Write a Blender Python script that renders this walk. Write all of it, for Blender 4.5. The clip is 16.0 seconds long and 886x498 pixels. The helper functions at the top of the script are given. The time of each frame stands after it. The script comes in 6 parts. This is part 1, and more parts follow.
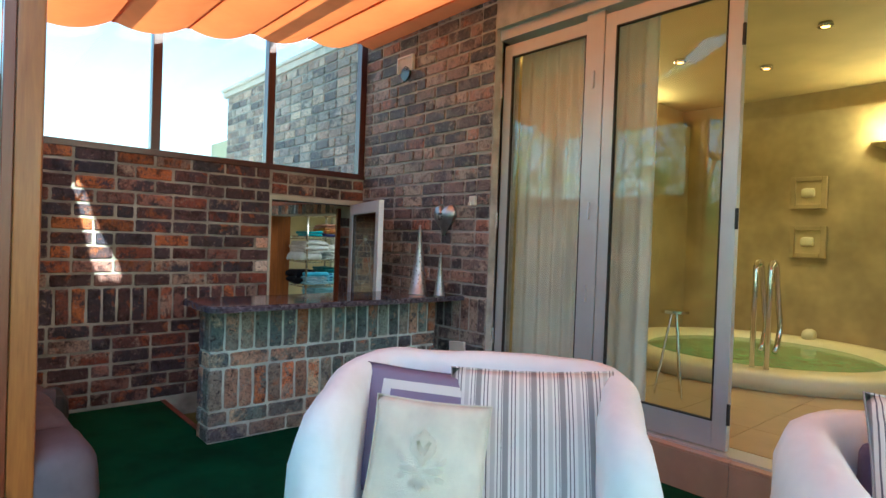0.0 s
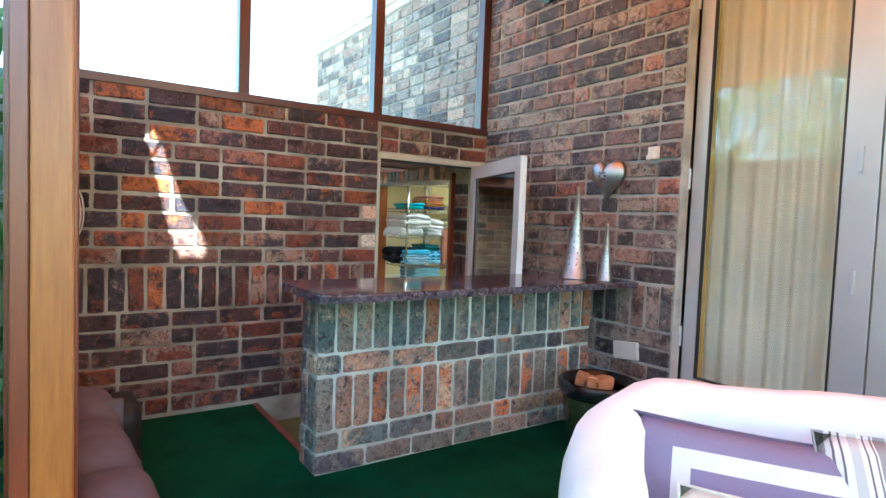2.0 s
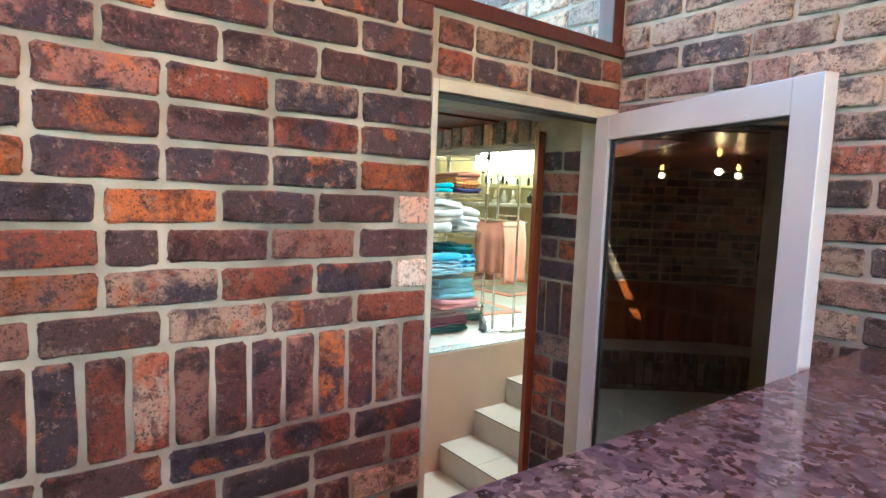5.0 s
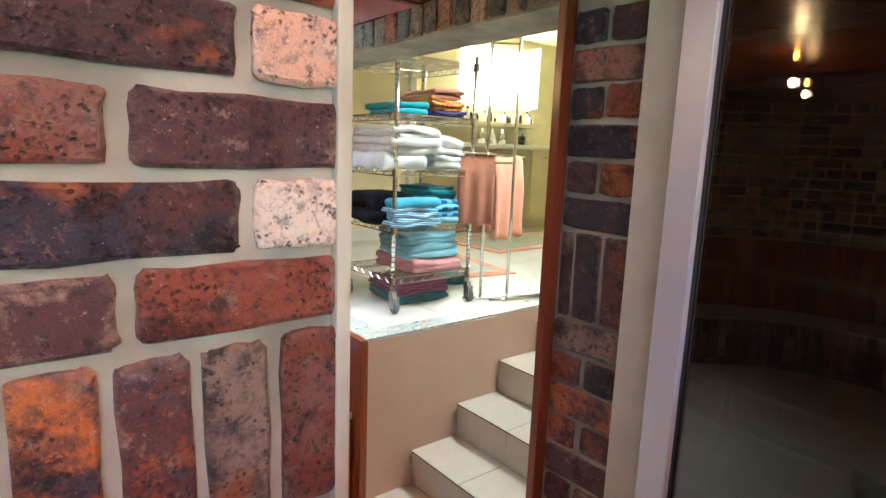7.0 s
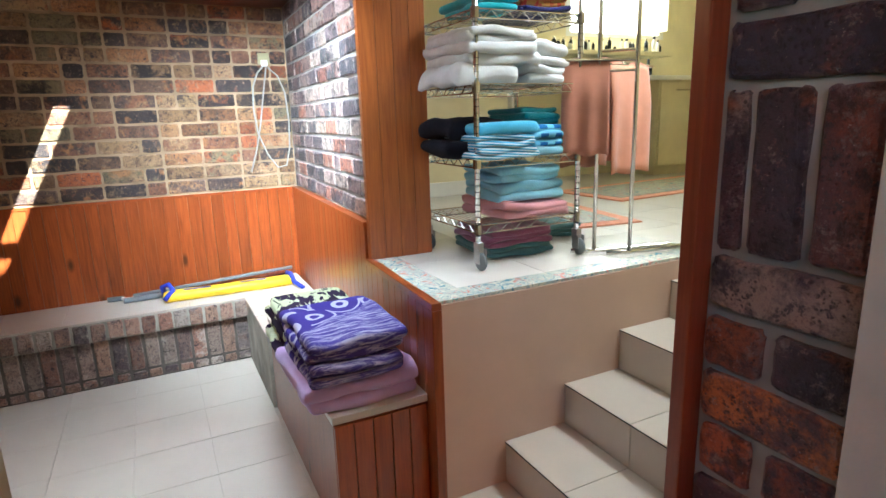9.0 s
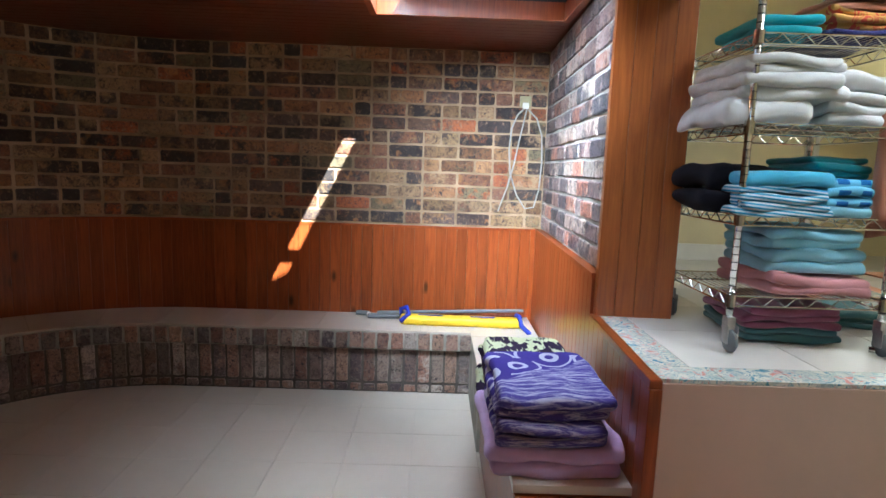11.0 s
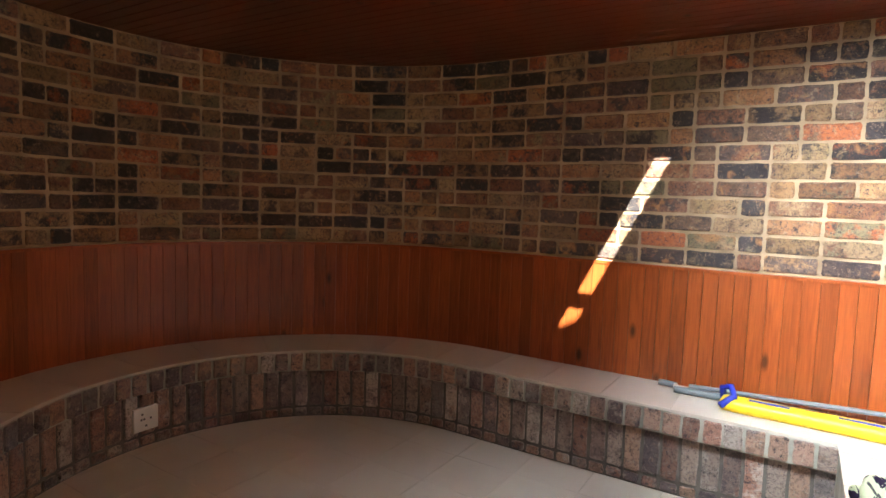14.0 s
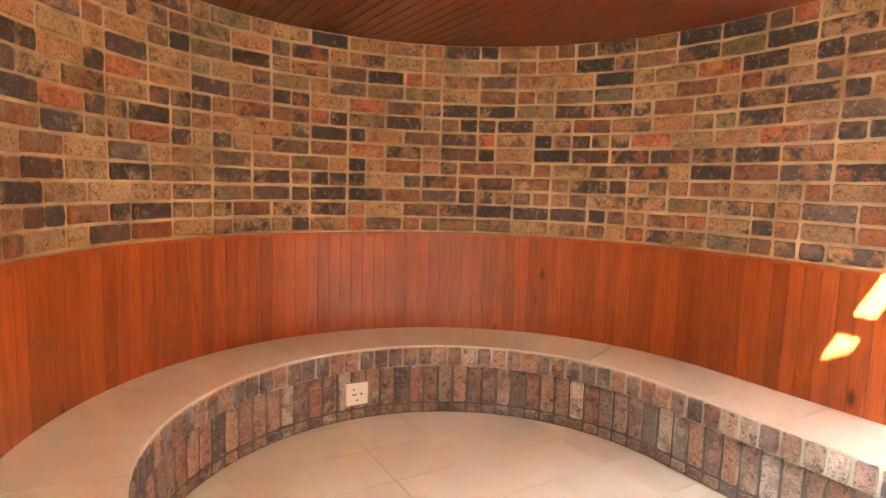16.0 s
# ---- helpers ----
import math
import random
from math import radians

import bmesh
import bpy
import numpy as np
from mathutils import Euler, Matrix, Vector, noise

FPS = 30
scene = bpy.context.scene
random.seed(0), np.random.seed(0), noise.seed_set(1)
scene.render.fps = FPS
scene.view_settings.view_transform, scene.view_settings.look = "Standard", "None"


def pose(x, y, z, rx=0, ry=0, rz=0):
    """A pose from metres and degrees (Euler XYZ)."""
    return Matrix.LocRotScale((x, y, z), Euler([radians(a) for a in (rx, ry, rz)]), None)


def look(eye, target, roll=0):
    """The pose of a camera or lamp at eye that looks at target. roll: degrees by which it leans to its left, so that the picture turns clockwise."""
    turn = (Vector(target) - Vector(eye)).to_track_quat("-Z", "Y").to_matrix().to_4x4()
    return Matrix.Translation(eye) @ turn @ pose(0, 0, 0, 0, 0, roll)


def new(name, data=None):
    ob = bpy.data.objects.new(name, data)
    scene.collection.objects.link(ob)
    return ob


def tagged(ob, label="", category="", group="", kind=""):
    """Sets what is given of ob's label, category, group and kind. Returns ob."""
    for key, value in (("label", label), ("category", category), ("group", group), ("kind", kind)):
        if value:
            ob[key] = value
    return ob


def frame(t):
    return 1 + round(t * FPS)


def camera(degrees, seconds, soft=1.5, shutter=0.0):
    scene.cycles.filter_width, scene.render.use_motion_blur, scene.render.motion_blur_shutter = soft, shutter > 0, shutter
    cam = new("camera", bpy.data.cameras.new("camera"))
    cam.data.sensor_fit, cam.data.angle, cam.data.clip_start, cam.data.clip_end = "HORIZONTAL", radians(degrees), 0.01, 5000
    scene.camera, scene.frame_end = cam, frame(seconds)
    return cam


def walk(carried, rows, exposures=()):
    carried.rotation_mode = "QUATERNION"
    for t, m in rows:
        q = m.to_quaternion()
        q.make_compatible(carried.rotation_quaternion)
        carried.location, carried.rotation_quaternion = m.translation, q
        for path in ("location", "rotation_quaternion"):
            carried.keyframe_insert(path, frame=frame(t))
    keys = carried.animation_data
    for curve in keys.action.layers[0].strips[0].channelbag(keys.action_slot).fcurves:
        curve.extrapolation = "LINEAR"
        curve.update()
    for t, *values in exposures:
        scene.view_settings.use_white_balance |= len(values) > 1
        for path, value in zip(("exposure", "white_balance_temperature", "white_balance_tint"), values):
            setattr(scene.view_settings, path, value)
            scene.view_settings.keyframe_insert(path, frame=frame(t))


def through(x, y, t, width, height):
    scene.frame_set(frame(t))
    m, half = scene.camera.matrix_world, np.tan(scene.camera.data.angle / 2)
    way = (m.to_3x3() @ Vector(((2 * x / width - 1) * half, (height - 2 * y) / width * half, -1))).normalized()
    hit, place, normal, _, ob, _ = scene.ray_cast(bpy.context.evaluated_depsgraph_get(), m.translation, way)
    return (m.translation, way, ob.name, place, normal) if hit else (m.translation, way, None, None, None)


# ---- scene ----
cam = camera(75.4, 16.0)
METRES, EYE, TILT, LEAN, TURN = 8.0, 1.5, 0.0, 0.0, -39.7
PATH = [
    (0, (0.648, 1.36, 1.172), (1.962, 2.867, 1.146), 2.1),
    (0.5, (0.684, 1.566, 1.128), (1.903, 3.152, 1.097), 2.2),
    (1, (0.717, 1.805, 1.103), (1.872, 3.437, 1.061), 2.3),
    (1.5, (0.777, 2.081, 1.087), (1.908, 3.729, 1.016), 2.2),
    (2, (0.881, 2.367, 1.086), (1.999, 4.023, 0.982), 2.2),
    (2.5, (1.011, 2.671, 1.071), (2.138, 4.32, 0.96), 2.4),
    (2.8, (1.139, 2.868, 1.107), (2.259, 4.52, 0.975), 2.0),
    (3, (1.205, 3.004, 1.102), (2.339, 4.647, 0.978), 2.5),
    (3.5, (1.418, 3.341, 1.152), (2.562, 4.975, 1.01), 2.5),
    (4, (1.588, 3.676, 1.172), (2.744, 5.302, 1.033), 2.6),
    (4.2, (1.627, 3.799, 1.178), (2.792, 5.419, 1.043), 2.4),
    (5, (1.585, 4.24, 1.155), (2.78, 5.83, 0.97), 2.2),
    (5.6, (1.70, 4.52, 1.115), (2.91, 6.09, 0.89), 2.1),
    (6.3, (2.063, 4.801, 1.05), (3.305, 6.345, 0.785), 1.9),
    (6.5, (2.109, 4.855, 1.042), (3.349, 6.396, 0.751), 2.1),
    (7, (2.217, 4.981, 1.009), (3.451, 6.518, 0.668), 2.2),
    (7.5, (2.3, 5.103, 0.967), (3.523, 6.639, 0.586), 2.3),
    (8, (2.409, 5.205, 0.901), (3.589, 6.77, 0.504), 2.5),
    (8.1, (2.41, 5.203, 0.872), (3.583, 6.779, 0.492), 2.5),
    (8.2, (2.439, 5.234, 0.859), (3.588, 6.823, 0.464), 2.2),
    (10.3, (2.741, 5.437, 0.733), (3.094, 7.368, 0.35), 1.7),
    (10.4, (2.716, 5.408, 0.736), (3.041, 7.345, 0.357), 2.8),
    (10.5, (2.756, 5.454, 0.732), (3.025, 7.402, 0.367), 1.8),
    (11, (2.837, 5.542, 0.733), (2.864, 7.522, 0.454), 2.0),
    (11.5, (2.893, 5.627, 0.734), (2.697, 7.608, 0.54), 2.1),
    (12, (2.952, 5.732, 0.731), (2.56, 7.688, 0.6), 2.0),
    (12.5, (2.945, 5.821, 0.705), (2.377, 7.735, 0.584), 2.0),
    (13, (2.901, 5.954, 0.672), (2.199, 7.823, 0.544), 2.0),
    (13.5, (2.885, 6.117, 0.643), (2.004, 7.908, 0.511), 2.0),
    (14, (2.902, 6.267, 0.638), (1.839, 7.953, 0.473), 2.0),
    (14.5, (2.906, 6.393, 0.619), (1.663, 7.948, 0.425), 1.9),
    (15, (2.884, 6.501, 0.621), (1.465, 7.895, 0.411), 1.8),
    (15.5, (2.897, 6.608, 0.626), (1.323, 7.824, 0.413), 1.8),
    (16, (2.986, 6.707, 0.64), (1.279, 7.726, 0.42), 1.8),
]
EXPOSURES = [(0, 1.9, 5300, -12), (0.5, 2.3, 5250, -11), (1.5, 2.7, 5200, -11), (3.5, 3.4, 5050, -11), (4.2, 3.55, 5050, -12), (6.5, 3.5, 5600, -4), (8.2, 3.1, 5500, 0), (10.4, 2.7, 5400, 4), (12.5, 2.15, 5300, 3), (14, 3.1, 5900, 4), (16, 5.7, 6400, 5)]
walk(cam, [(t, look(eye, target, roll)) for t, eye, target, roll in PATH], EXPOSURES)

# ---- light ----
TO_SUN = Vector((0.495, -1.4, 1.0)).normalized()
world = bpy.data.worlds.new("world")
scene.world = world
world.use_nodes = True
wt = world.node_tree
sky = wt.nodes.new("ShaderNodeTexSky")
sky.sky_type, sky.sun_disc = "NISHITA", False
sky.sun_elevation = math.asin(TO_SUN.z)
sky.sun_rotation = math.atan2(TO_SUN.x, TO_SUN.y)
wt.links.new(sky.outputs[0], wt.nodes["Background"].inputs[0])
wt.nodes["Background"].inputs[1].default_value = 0.15


def lamp(name, kind, m, energy, colour, size=0.1, size_y=0, angle=0, spot=60):
    data = bpy.data.lights.new(name, kind)
    data.energy, data.color = energy, colour
    if kind == "SUN":
        data.angle = radians(angle)
    elif kind == "AREA":
        data.shape, data.size, data.size_y = "RECTANGLE", size, size_y or size
    else:
        data.shadow_soft_size = size
        if kind == "SPOT":
            data.spot_size, data.spot_blend = radians(spot), 0.6
    ob = new(name, data)
    ob.matrix_world = m
    return ob


lamp("sun", "SUN", look(tuple(TO_SUN * 30), (0, 0, 0)), 5.0, (1, 0.93, 0.82), angle=0.5)
blind_glow = lamp("skylight_daylight", "AREA", look((2.85, 7.75, 1.60), (3.40, 8.95, 0.60)), 7.5, (0.95, 0.97, 1.0), 0.7, 0.5)
blind_glow.data.spread = radians(76)
lamp("skylight_daylight", "AREA", look((3.0, 7.8, 1.612), (2.9, 7.85, 0)), 1.8, (0.93, 0.97, 1.0), 0.8, 1.2).data.spread = radians(80)
lamp("bathroom_daylight", "AREA", look((6.7, 9.8, 1.75), (6.2, 8.0, 0.9)), 3.0, (1, 0.95, 0.82), 1.3, 0.8)
# added fill without a fitting, brightens the fronts of the racked towels
lamp("bathroom_ceiling_light", "AREA", look((4.65, 6.85, 2.27), (4.30, 7.4, 0.6)), 3.7, (1, 0.96, 0.9), 0.5).data.spread = radians(110)
CEILING_LAMPS = ((2.22, 7.83, 0.0), (1.80, 7.53, 0.0), (2.13, 7.12, 0.06))
for (lx, ly, up), power in zip(CEILING_LAMPS, (0.25, 0.25, 0.85)):
    lamp("room_lamp_light", "POINT", pose(lx, ly, 1.37), power, (1, 0.62, 0.28), 0.02)
for lx, ly in ((5.8, 4.0), (6.5, 3.5), (5.7, 2.8), (6.2, 1.4)):
    lamp("pool_downlight", "SPOT", look((lx, ly, 2.88), (lx, ly, 0)), 12, (1, 0.72, 0.36), 0.03, spot=110)
lamp("pool_sconce_light", "POINT", pose(7.4, 2.75, 2.42), 6, (1, 0.72, 0.34), 0.05)
lamp("pool_cove_light", "AREA", look((7.70, 1.9, 2.74), (7.0, 1.9, 3.4)), 9, (1, 0.75, 0.38), 0.08, 5.0)
lamp("pool_cove_light", "AREA", look((5.6, 4.85, 2.74), (5.6, 4.2, 3.4)), 5, (1, 0.75, 0.38), 3.0, 0.08)


# ---- materials ----
def mat(name):
    m = bpy.data.materials.new(name)
    m.use_nodes = True
    return m, m.node_tree, m.node_tree.nodes["Principled BSDF"]


def nd(nt, kind, **values):
    n = nt.nodes.new(kind)
    for k, v in values.items():
        n.inputs[k.replace("_", " ")].default_value = v
    return n


def coords(nt, scale=(1, 1, 1), shift=None, rot=(0, 0, 0)):
    tc = nt.nodes.new("ShaderNodeTexCoord")
    mp = nt.nodes.new("ShaderNodeMapping")
    mp.inputs["Scale"].default_value = scale
    mp.inputs["Rotation"].default_value = rot
    nt.links.new(tc.outputs["Object"], mp.inputs["Vector"])
    if shift:
        nt.links.new(shift, mp.inputs["Location"])
    return mp.outputs[0]


def ramp(nt, fac, stops, hard=False):
    r = nt.nodes.new("ShaderNodeValToRGB")
    if hard:
        r.color_ramp.interpolation = "CONSTANT"
    el = r.color_ramp.elements
    while len(el) > 1:
        el.remove(el[-1])
    el[0].position, el[0].color = stops[0][0], (*stops[0][1], 1)
    for p, c in stops[1:]:
        e = el.new(p)
        e.color = (*c, 1)
    nt.links.new(fac, r.inputs[0])
    return r.outputs[0]


def mixc(nt, fac, a, b, mode="MIX"):
    m = nt.nodes.new("ShaderNodeMix")
    m.data_type, m.blend_type = "RGBA", mode
    for sock, v in ((m.inputs[0], fac), (m.inputs[6], a), (m.inputs[7], b)):
        if isinstance(v, (int, float)):
            sock.default_value = v
        elif isinstance(v, tuple):
            sock.default_value = (*v, 1)
        else:
            nt.links.new(v, sock)
    return m.outputs[2]


def math_(nt, op, a, b=0.0):
    m = nt.nodes.new("ShaderNodeMath")
    m.operation = op
    for sock, v in zip(m.inputs, (a, b)):
        if isinstance(v, (int, float)):
            sock.default_value = v
        else:
            nt.links.new(v, sock)
    return m.outputs[0]


def noise_tex(nt, vec, scale, detail=4, rough=0.6, distort=0.0):
    n = nd(nt, "ShaderNodeTexNoise", Scale=scale, Detail=detail, Roughness=rough, Distortion=distort)
    nt.links.new(vec, n.inputs["Vector"])
    return n.outputs[0]


def noise_c(nt, vec, scale):
    n = nd(nt, "ShaderNodeTexNoise", Scale=scale, Detail=3.0)
    nt.links.new(vec, n.inputs["Vector"])
    return n.outputs[1]


def bump(nt, bs, height, strength=0.3, dist=0.01):
    b = nd(nt, "ShaderNodeBump", Strength=strength, Distance=dist)
    nt.links.new(height, b.inputs["Height"])
    nt.links.new(b.outputs[0], bs.inputs["Normal"])


def brick_material(name, palette, island=False, smear=(0.36, 0.31, 0.27), burnt=0.8, flames=None):
    m, nt, bs = mat(name)
    if island:
        rnd = nt.nodes.new("ShaderNodeNewGeometry").outputs["Random Per Island"]
    else:
        rnd = nt.nodes.new("ShaderNodeObjectInfo").outputs["Random"]
    big = math_(nt, "MULTIPLY", rnd, 91.0)
    co = coords(nt, shift=big)
    n = len(palette)
    first = ramp(nt, rnd, [(i / n, c) for i, c in enumerate(palette)], True)
    r2 = math_(nt, "FRACT", math_(nt, "MULTIPLY", rnd, 17.3))
    second = ramp(nt, r2, [(i / n, c) for i, c in enumerate(palette)], True)
    blot = ramp(nt, noise_tex(nt, co, 7, 7, 0.72, 0.1), [(0.0, (0, 0, 0)), (0.50, (0, 0, 0)), (0.60, (1, 1, 1))])
    c = mixc(nt, blot, first, second)
    r4 = math_(nt, "FRACT", math_(nt, "MULTIPLY", rnd, 41.9))
    third = ramp(nt, r4, [(i / n, c_) for i, c_ in enumerate(palette)], True)
    c = mixc(nt, ramp(nt, noise_tex(nt, co, 19, 7, 0.78, 0.1), [(0.56, (0, 0, 0)), (0.63, (0.8, 0.8, 0.8))]), c, third)
    fine = noise_tex(nt, co, 70, 5, 0.75)
    c = mixc(nt, ramp(nt, fine, [(0.36, (0.6, 0.6, 0.6)), (0.50, (0, 0, 0))]), c, (0.05, 0.04, 0.042))
    pit = noise_tex(nt, co, 30, 5, 0.75, 0.3)
    c = mixc(nt, ramp(nt, pit, [(0.37, (0.9, 0.9, 0.9)), (0.42, (0, 0, 0))]), c, (0.045, 0.035, 0.038))
    mott = noise_tex(nt, co, 30, 6, 0.8, 0.1)
    c = mixc(nt, ramp(nt, mott, [(0.57, (0, 0, 0)), (0.63, (0.65, 0.65, 0.65))]), c, smear)
    if not island:
        tc = nt.nodes.new("ShaderNodeTexCoord")
        sp = nt.nodes.new("ShaderNodeSeparateXYZ")
        nt.links.new(tc.outputs["Generated"], sp.inputs[0])
        ex = math_(nt, "ABSOLUTE", math_(nt, "SUBTRACT", sp.outputs[0], 0.5))
        ez = math_(nt, "ABSOLUTE", math_(nt, "SUBTRACT", sp.outputs[2], 0.5))
        e = math_(nt, "ADD", math_(nt, "MAXIMUM", ex, ez), math_(nt, "MULTIPLY", math_(nt, "SUBTRACT", pit, 0.5), 0.5))
        c = mixc(nt, ramp(nt, e, [(0.43, (0, 0, 0)), (0.56, (0.6, 0.6, 0.6))]), c, smear)
    burn = ramp(nt, noise_tex(nt, co, 12, 8, 0.72, 0.3), [(0.40, (0.26, 0.23, 0.27)), (0.48, (1, 1, 1))])
    flame = ramp(nt, noise_tex(nt, co, 8, 3, 0.6, 0.4), [(0.62, (0, 0, 0)), (0.70, (0.7, 0.7, 0.7))])
    if flames:
        c = mixc(nt, flame, c, flames)
    c = mixc(nt, burnt, c, burn, "MULTIPLY")
    holes = nd(nt, "ShaderNodeTexVoronoi", Scale=125.0)
    nt.links.new(mixc(nt, 0.012, co, noise_c(nt, co, 60)), holes.inputs["Vector"])
    where = noise_tex(nt, co, 16, 3, 0.6)
    deep = math_(nt, "MULTIPLY", ramp(nt, holes.outputs["Distance"], [(0.22, (1, 1, 1)), (0.36, (0, 0, 0))]), ramp(nt, where, [(0.46, (0, 0, 0)), (0.54, (1, 1, 1))]))
    c = mixc(nt, math_(nt, "MULTIPLY", deep, 0.75), c, (0.03, 0.025, 0.03))
    flecks = ramp(nt, noise_tex(nt, co, 150, 3, 0.7), [(0.66, (0, 0, 0)), (0.71, (0.8, 0.8, 0.8))])
    c = mixc(nt, flecks, c, tuple(min(1, 1.5 * v) for v in smear))
    r3 = math_(nt, "FRACT", math_(nt, "MULTIPLY", rnd, 7.7))
    c = mixc(nt, 1.0, c, ramp(nt, r3, [(0, (0.80, 0.80, 0.82)), (1, (1.5, 1.45, 1.42))]), "MULTIPLY")
    nt.links.new(c, bs.inputs["Base Color"])
    bs.inputs["Roughness"].default_value = 0.5
    bs.inputs["Specular IOR Level"].default_value = 0.4
    relief = math_(nt, "SUBTRACT", math_(nt, "ADD", fine, math_(nt, "MULTIPLY", mott, 1.6)), math_(nt, "MULTIPLY", deep, 0.6))
    bump(nt, bs, relief, 0.9, 0.007)
    return m


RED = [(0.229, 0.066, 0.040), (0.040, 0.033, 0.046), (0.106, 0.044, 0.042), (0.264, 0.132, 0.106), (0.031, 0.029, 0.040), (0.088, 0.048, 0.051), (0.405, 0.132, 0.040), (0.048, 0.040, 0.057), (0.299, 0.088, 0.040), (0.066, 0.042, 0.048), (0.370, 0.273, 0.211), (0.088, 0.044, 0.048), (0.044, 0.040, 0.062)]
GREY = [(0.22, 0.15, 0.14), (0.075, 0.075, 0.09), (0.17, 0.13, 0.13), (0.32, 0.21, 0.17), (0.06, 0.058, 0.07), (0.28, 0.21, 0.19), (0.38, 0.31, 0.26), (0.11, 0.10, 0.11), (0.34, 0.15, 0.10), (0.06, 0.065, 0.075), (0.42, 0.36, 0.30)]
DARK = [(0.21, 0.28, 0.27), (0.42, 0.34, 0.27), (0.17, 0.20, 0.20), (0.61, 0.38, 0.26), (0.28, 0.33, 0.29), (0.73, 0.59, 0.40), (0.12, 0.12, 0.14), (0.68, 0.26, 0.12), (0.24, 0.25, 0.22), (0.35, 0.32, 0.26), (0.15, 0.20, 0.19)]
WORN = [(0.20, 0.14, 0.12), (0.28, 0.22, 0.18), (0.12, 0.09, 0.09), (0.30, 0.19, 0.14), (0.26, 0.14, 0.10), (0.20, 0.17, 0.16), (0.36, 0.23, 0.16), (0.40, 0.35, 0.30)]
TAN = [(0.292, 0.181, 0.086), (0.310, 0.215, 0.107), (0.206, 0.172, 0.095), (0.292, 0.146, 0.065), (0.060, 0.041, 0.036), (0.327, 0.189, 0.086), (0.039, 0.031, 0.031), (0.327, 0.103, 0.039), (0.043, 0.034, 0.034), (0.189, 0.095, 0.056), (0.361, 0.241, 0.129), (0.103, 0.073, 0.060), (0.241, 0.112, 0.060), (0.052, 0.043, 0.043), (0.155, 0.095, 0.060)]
# outer house wall: sunlight is put into these paler, warmer brick colours
SUNLIT = [(0.56, 0.42, 0.32), (0.13, 0.11, 0.12), (0.22, 0.17, 0.16), (0.66, 0.50, 0.38), (0.16, 0.12, 0.12), (0.34, 0.25, 0.20), (0.62, 0.46, 0.35), (0.46, 0.38, 0.33), (0.68, 0.56, 0.44), (0.40, 0.26, 0.20), (0.52, 0.43, 0.37)]
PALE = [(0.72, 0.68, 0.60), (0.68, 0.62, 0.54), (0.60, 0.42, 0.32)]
SMEAR = {"red": (0.26, 0.20, 0.17), "grey": (0.40, 0.36, 0.32), "dark": (0.44, 0.45, 0.40), "tan": (0.32, 0.23, 0.15), "pale": (0.50, 0.44, 0.38), "worn": (0.34, 0.29, 0.24), "sunlit": (0.66, 0.54, 0.42)}
BURNT = {"pale": 0.2, "sunlit": 0.15, "dark": 0.5, "tan": 0.4, "worn": 0.5}
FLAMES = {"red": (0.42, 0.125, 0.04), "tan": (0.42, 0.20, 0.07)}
BRICK = {k: tuple(brick_material(n + k, p, loose, SMEAR[k], BURNT.get(k, 0.85), FLAMES.get(k)) for n, loose in (("brick_", False), ("brick_loose_", True))) for k, p in (("red", RED), ("grey", GREY), ("dark", DARK), ("tan", TAN), ("pale", PALE), ("worn", WORN), ("sunlit", SUNLIT))}


def surface(name, colour, rough=0.6, metal=0.0, var=0.15, scale=8.0, fine=0.2, fscale=120.0, stretch=(1, 1, 1), spec=0.5, coat=0.0):
    """A plain material with stains at one scale and grain at another."""
    m, nt, bs = mat(name)
    co = coords(nt, stretch)
    a = noise_tex(nt, co, scale, 3, 0.6)
    b = noise_tex(nt, co, fscale, 3, 0.6)
    dark = tuple(v * (1 - var) for v in colour)
    lite = tuple(min(1, v * (1 + var)) for v in colour)
    c = ramp(nt, a, [(0.3, dark), (0.7, lite)])
    nt.links.new(c, bs.inputs["Base Color"])
    bs.inputs["Roughness"].default_value = rough
    bs.inputs["Metallic"].default_value = metal
    bs.inputs["Specular IOR Level"].default_value = spec
    bs.inputs["Coat Weight"].default_value = coat
    if fine:
        bump(nt, bs, b, fine, 0.003)
    return m


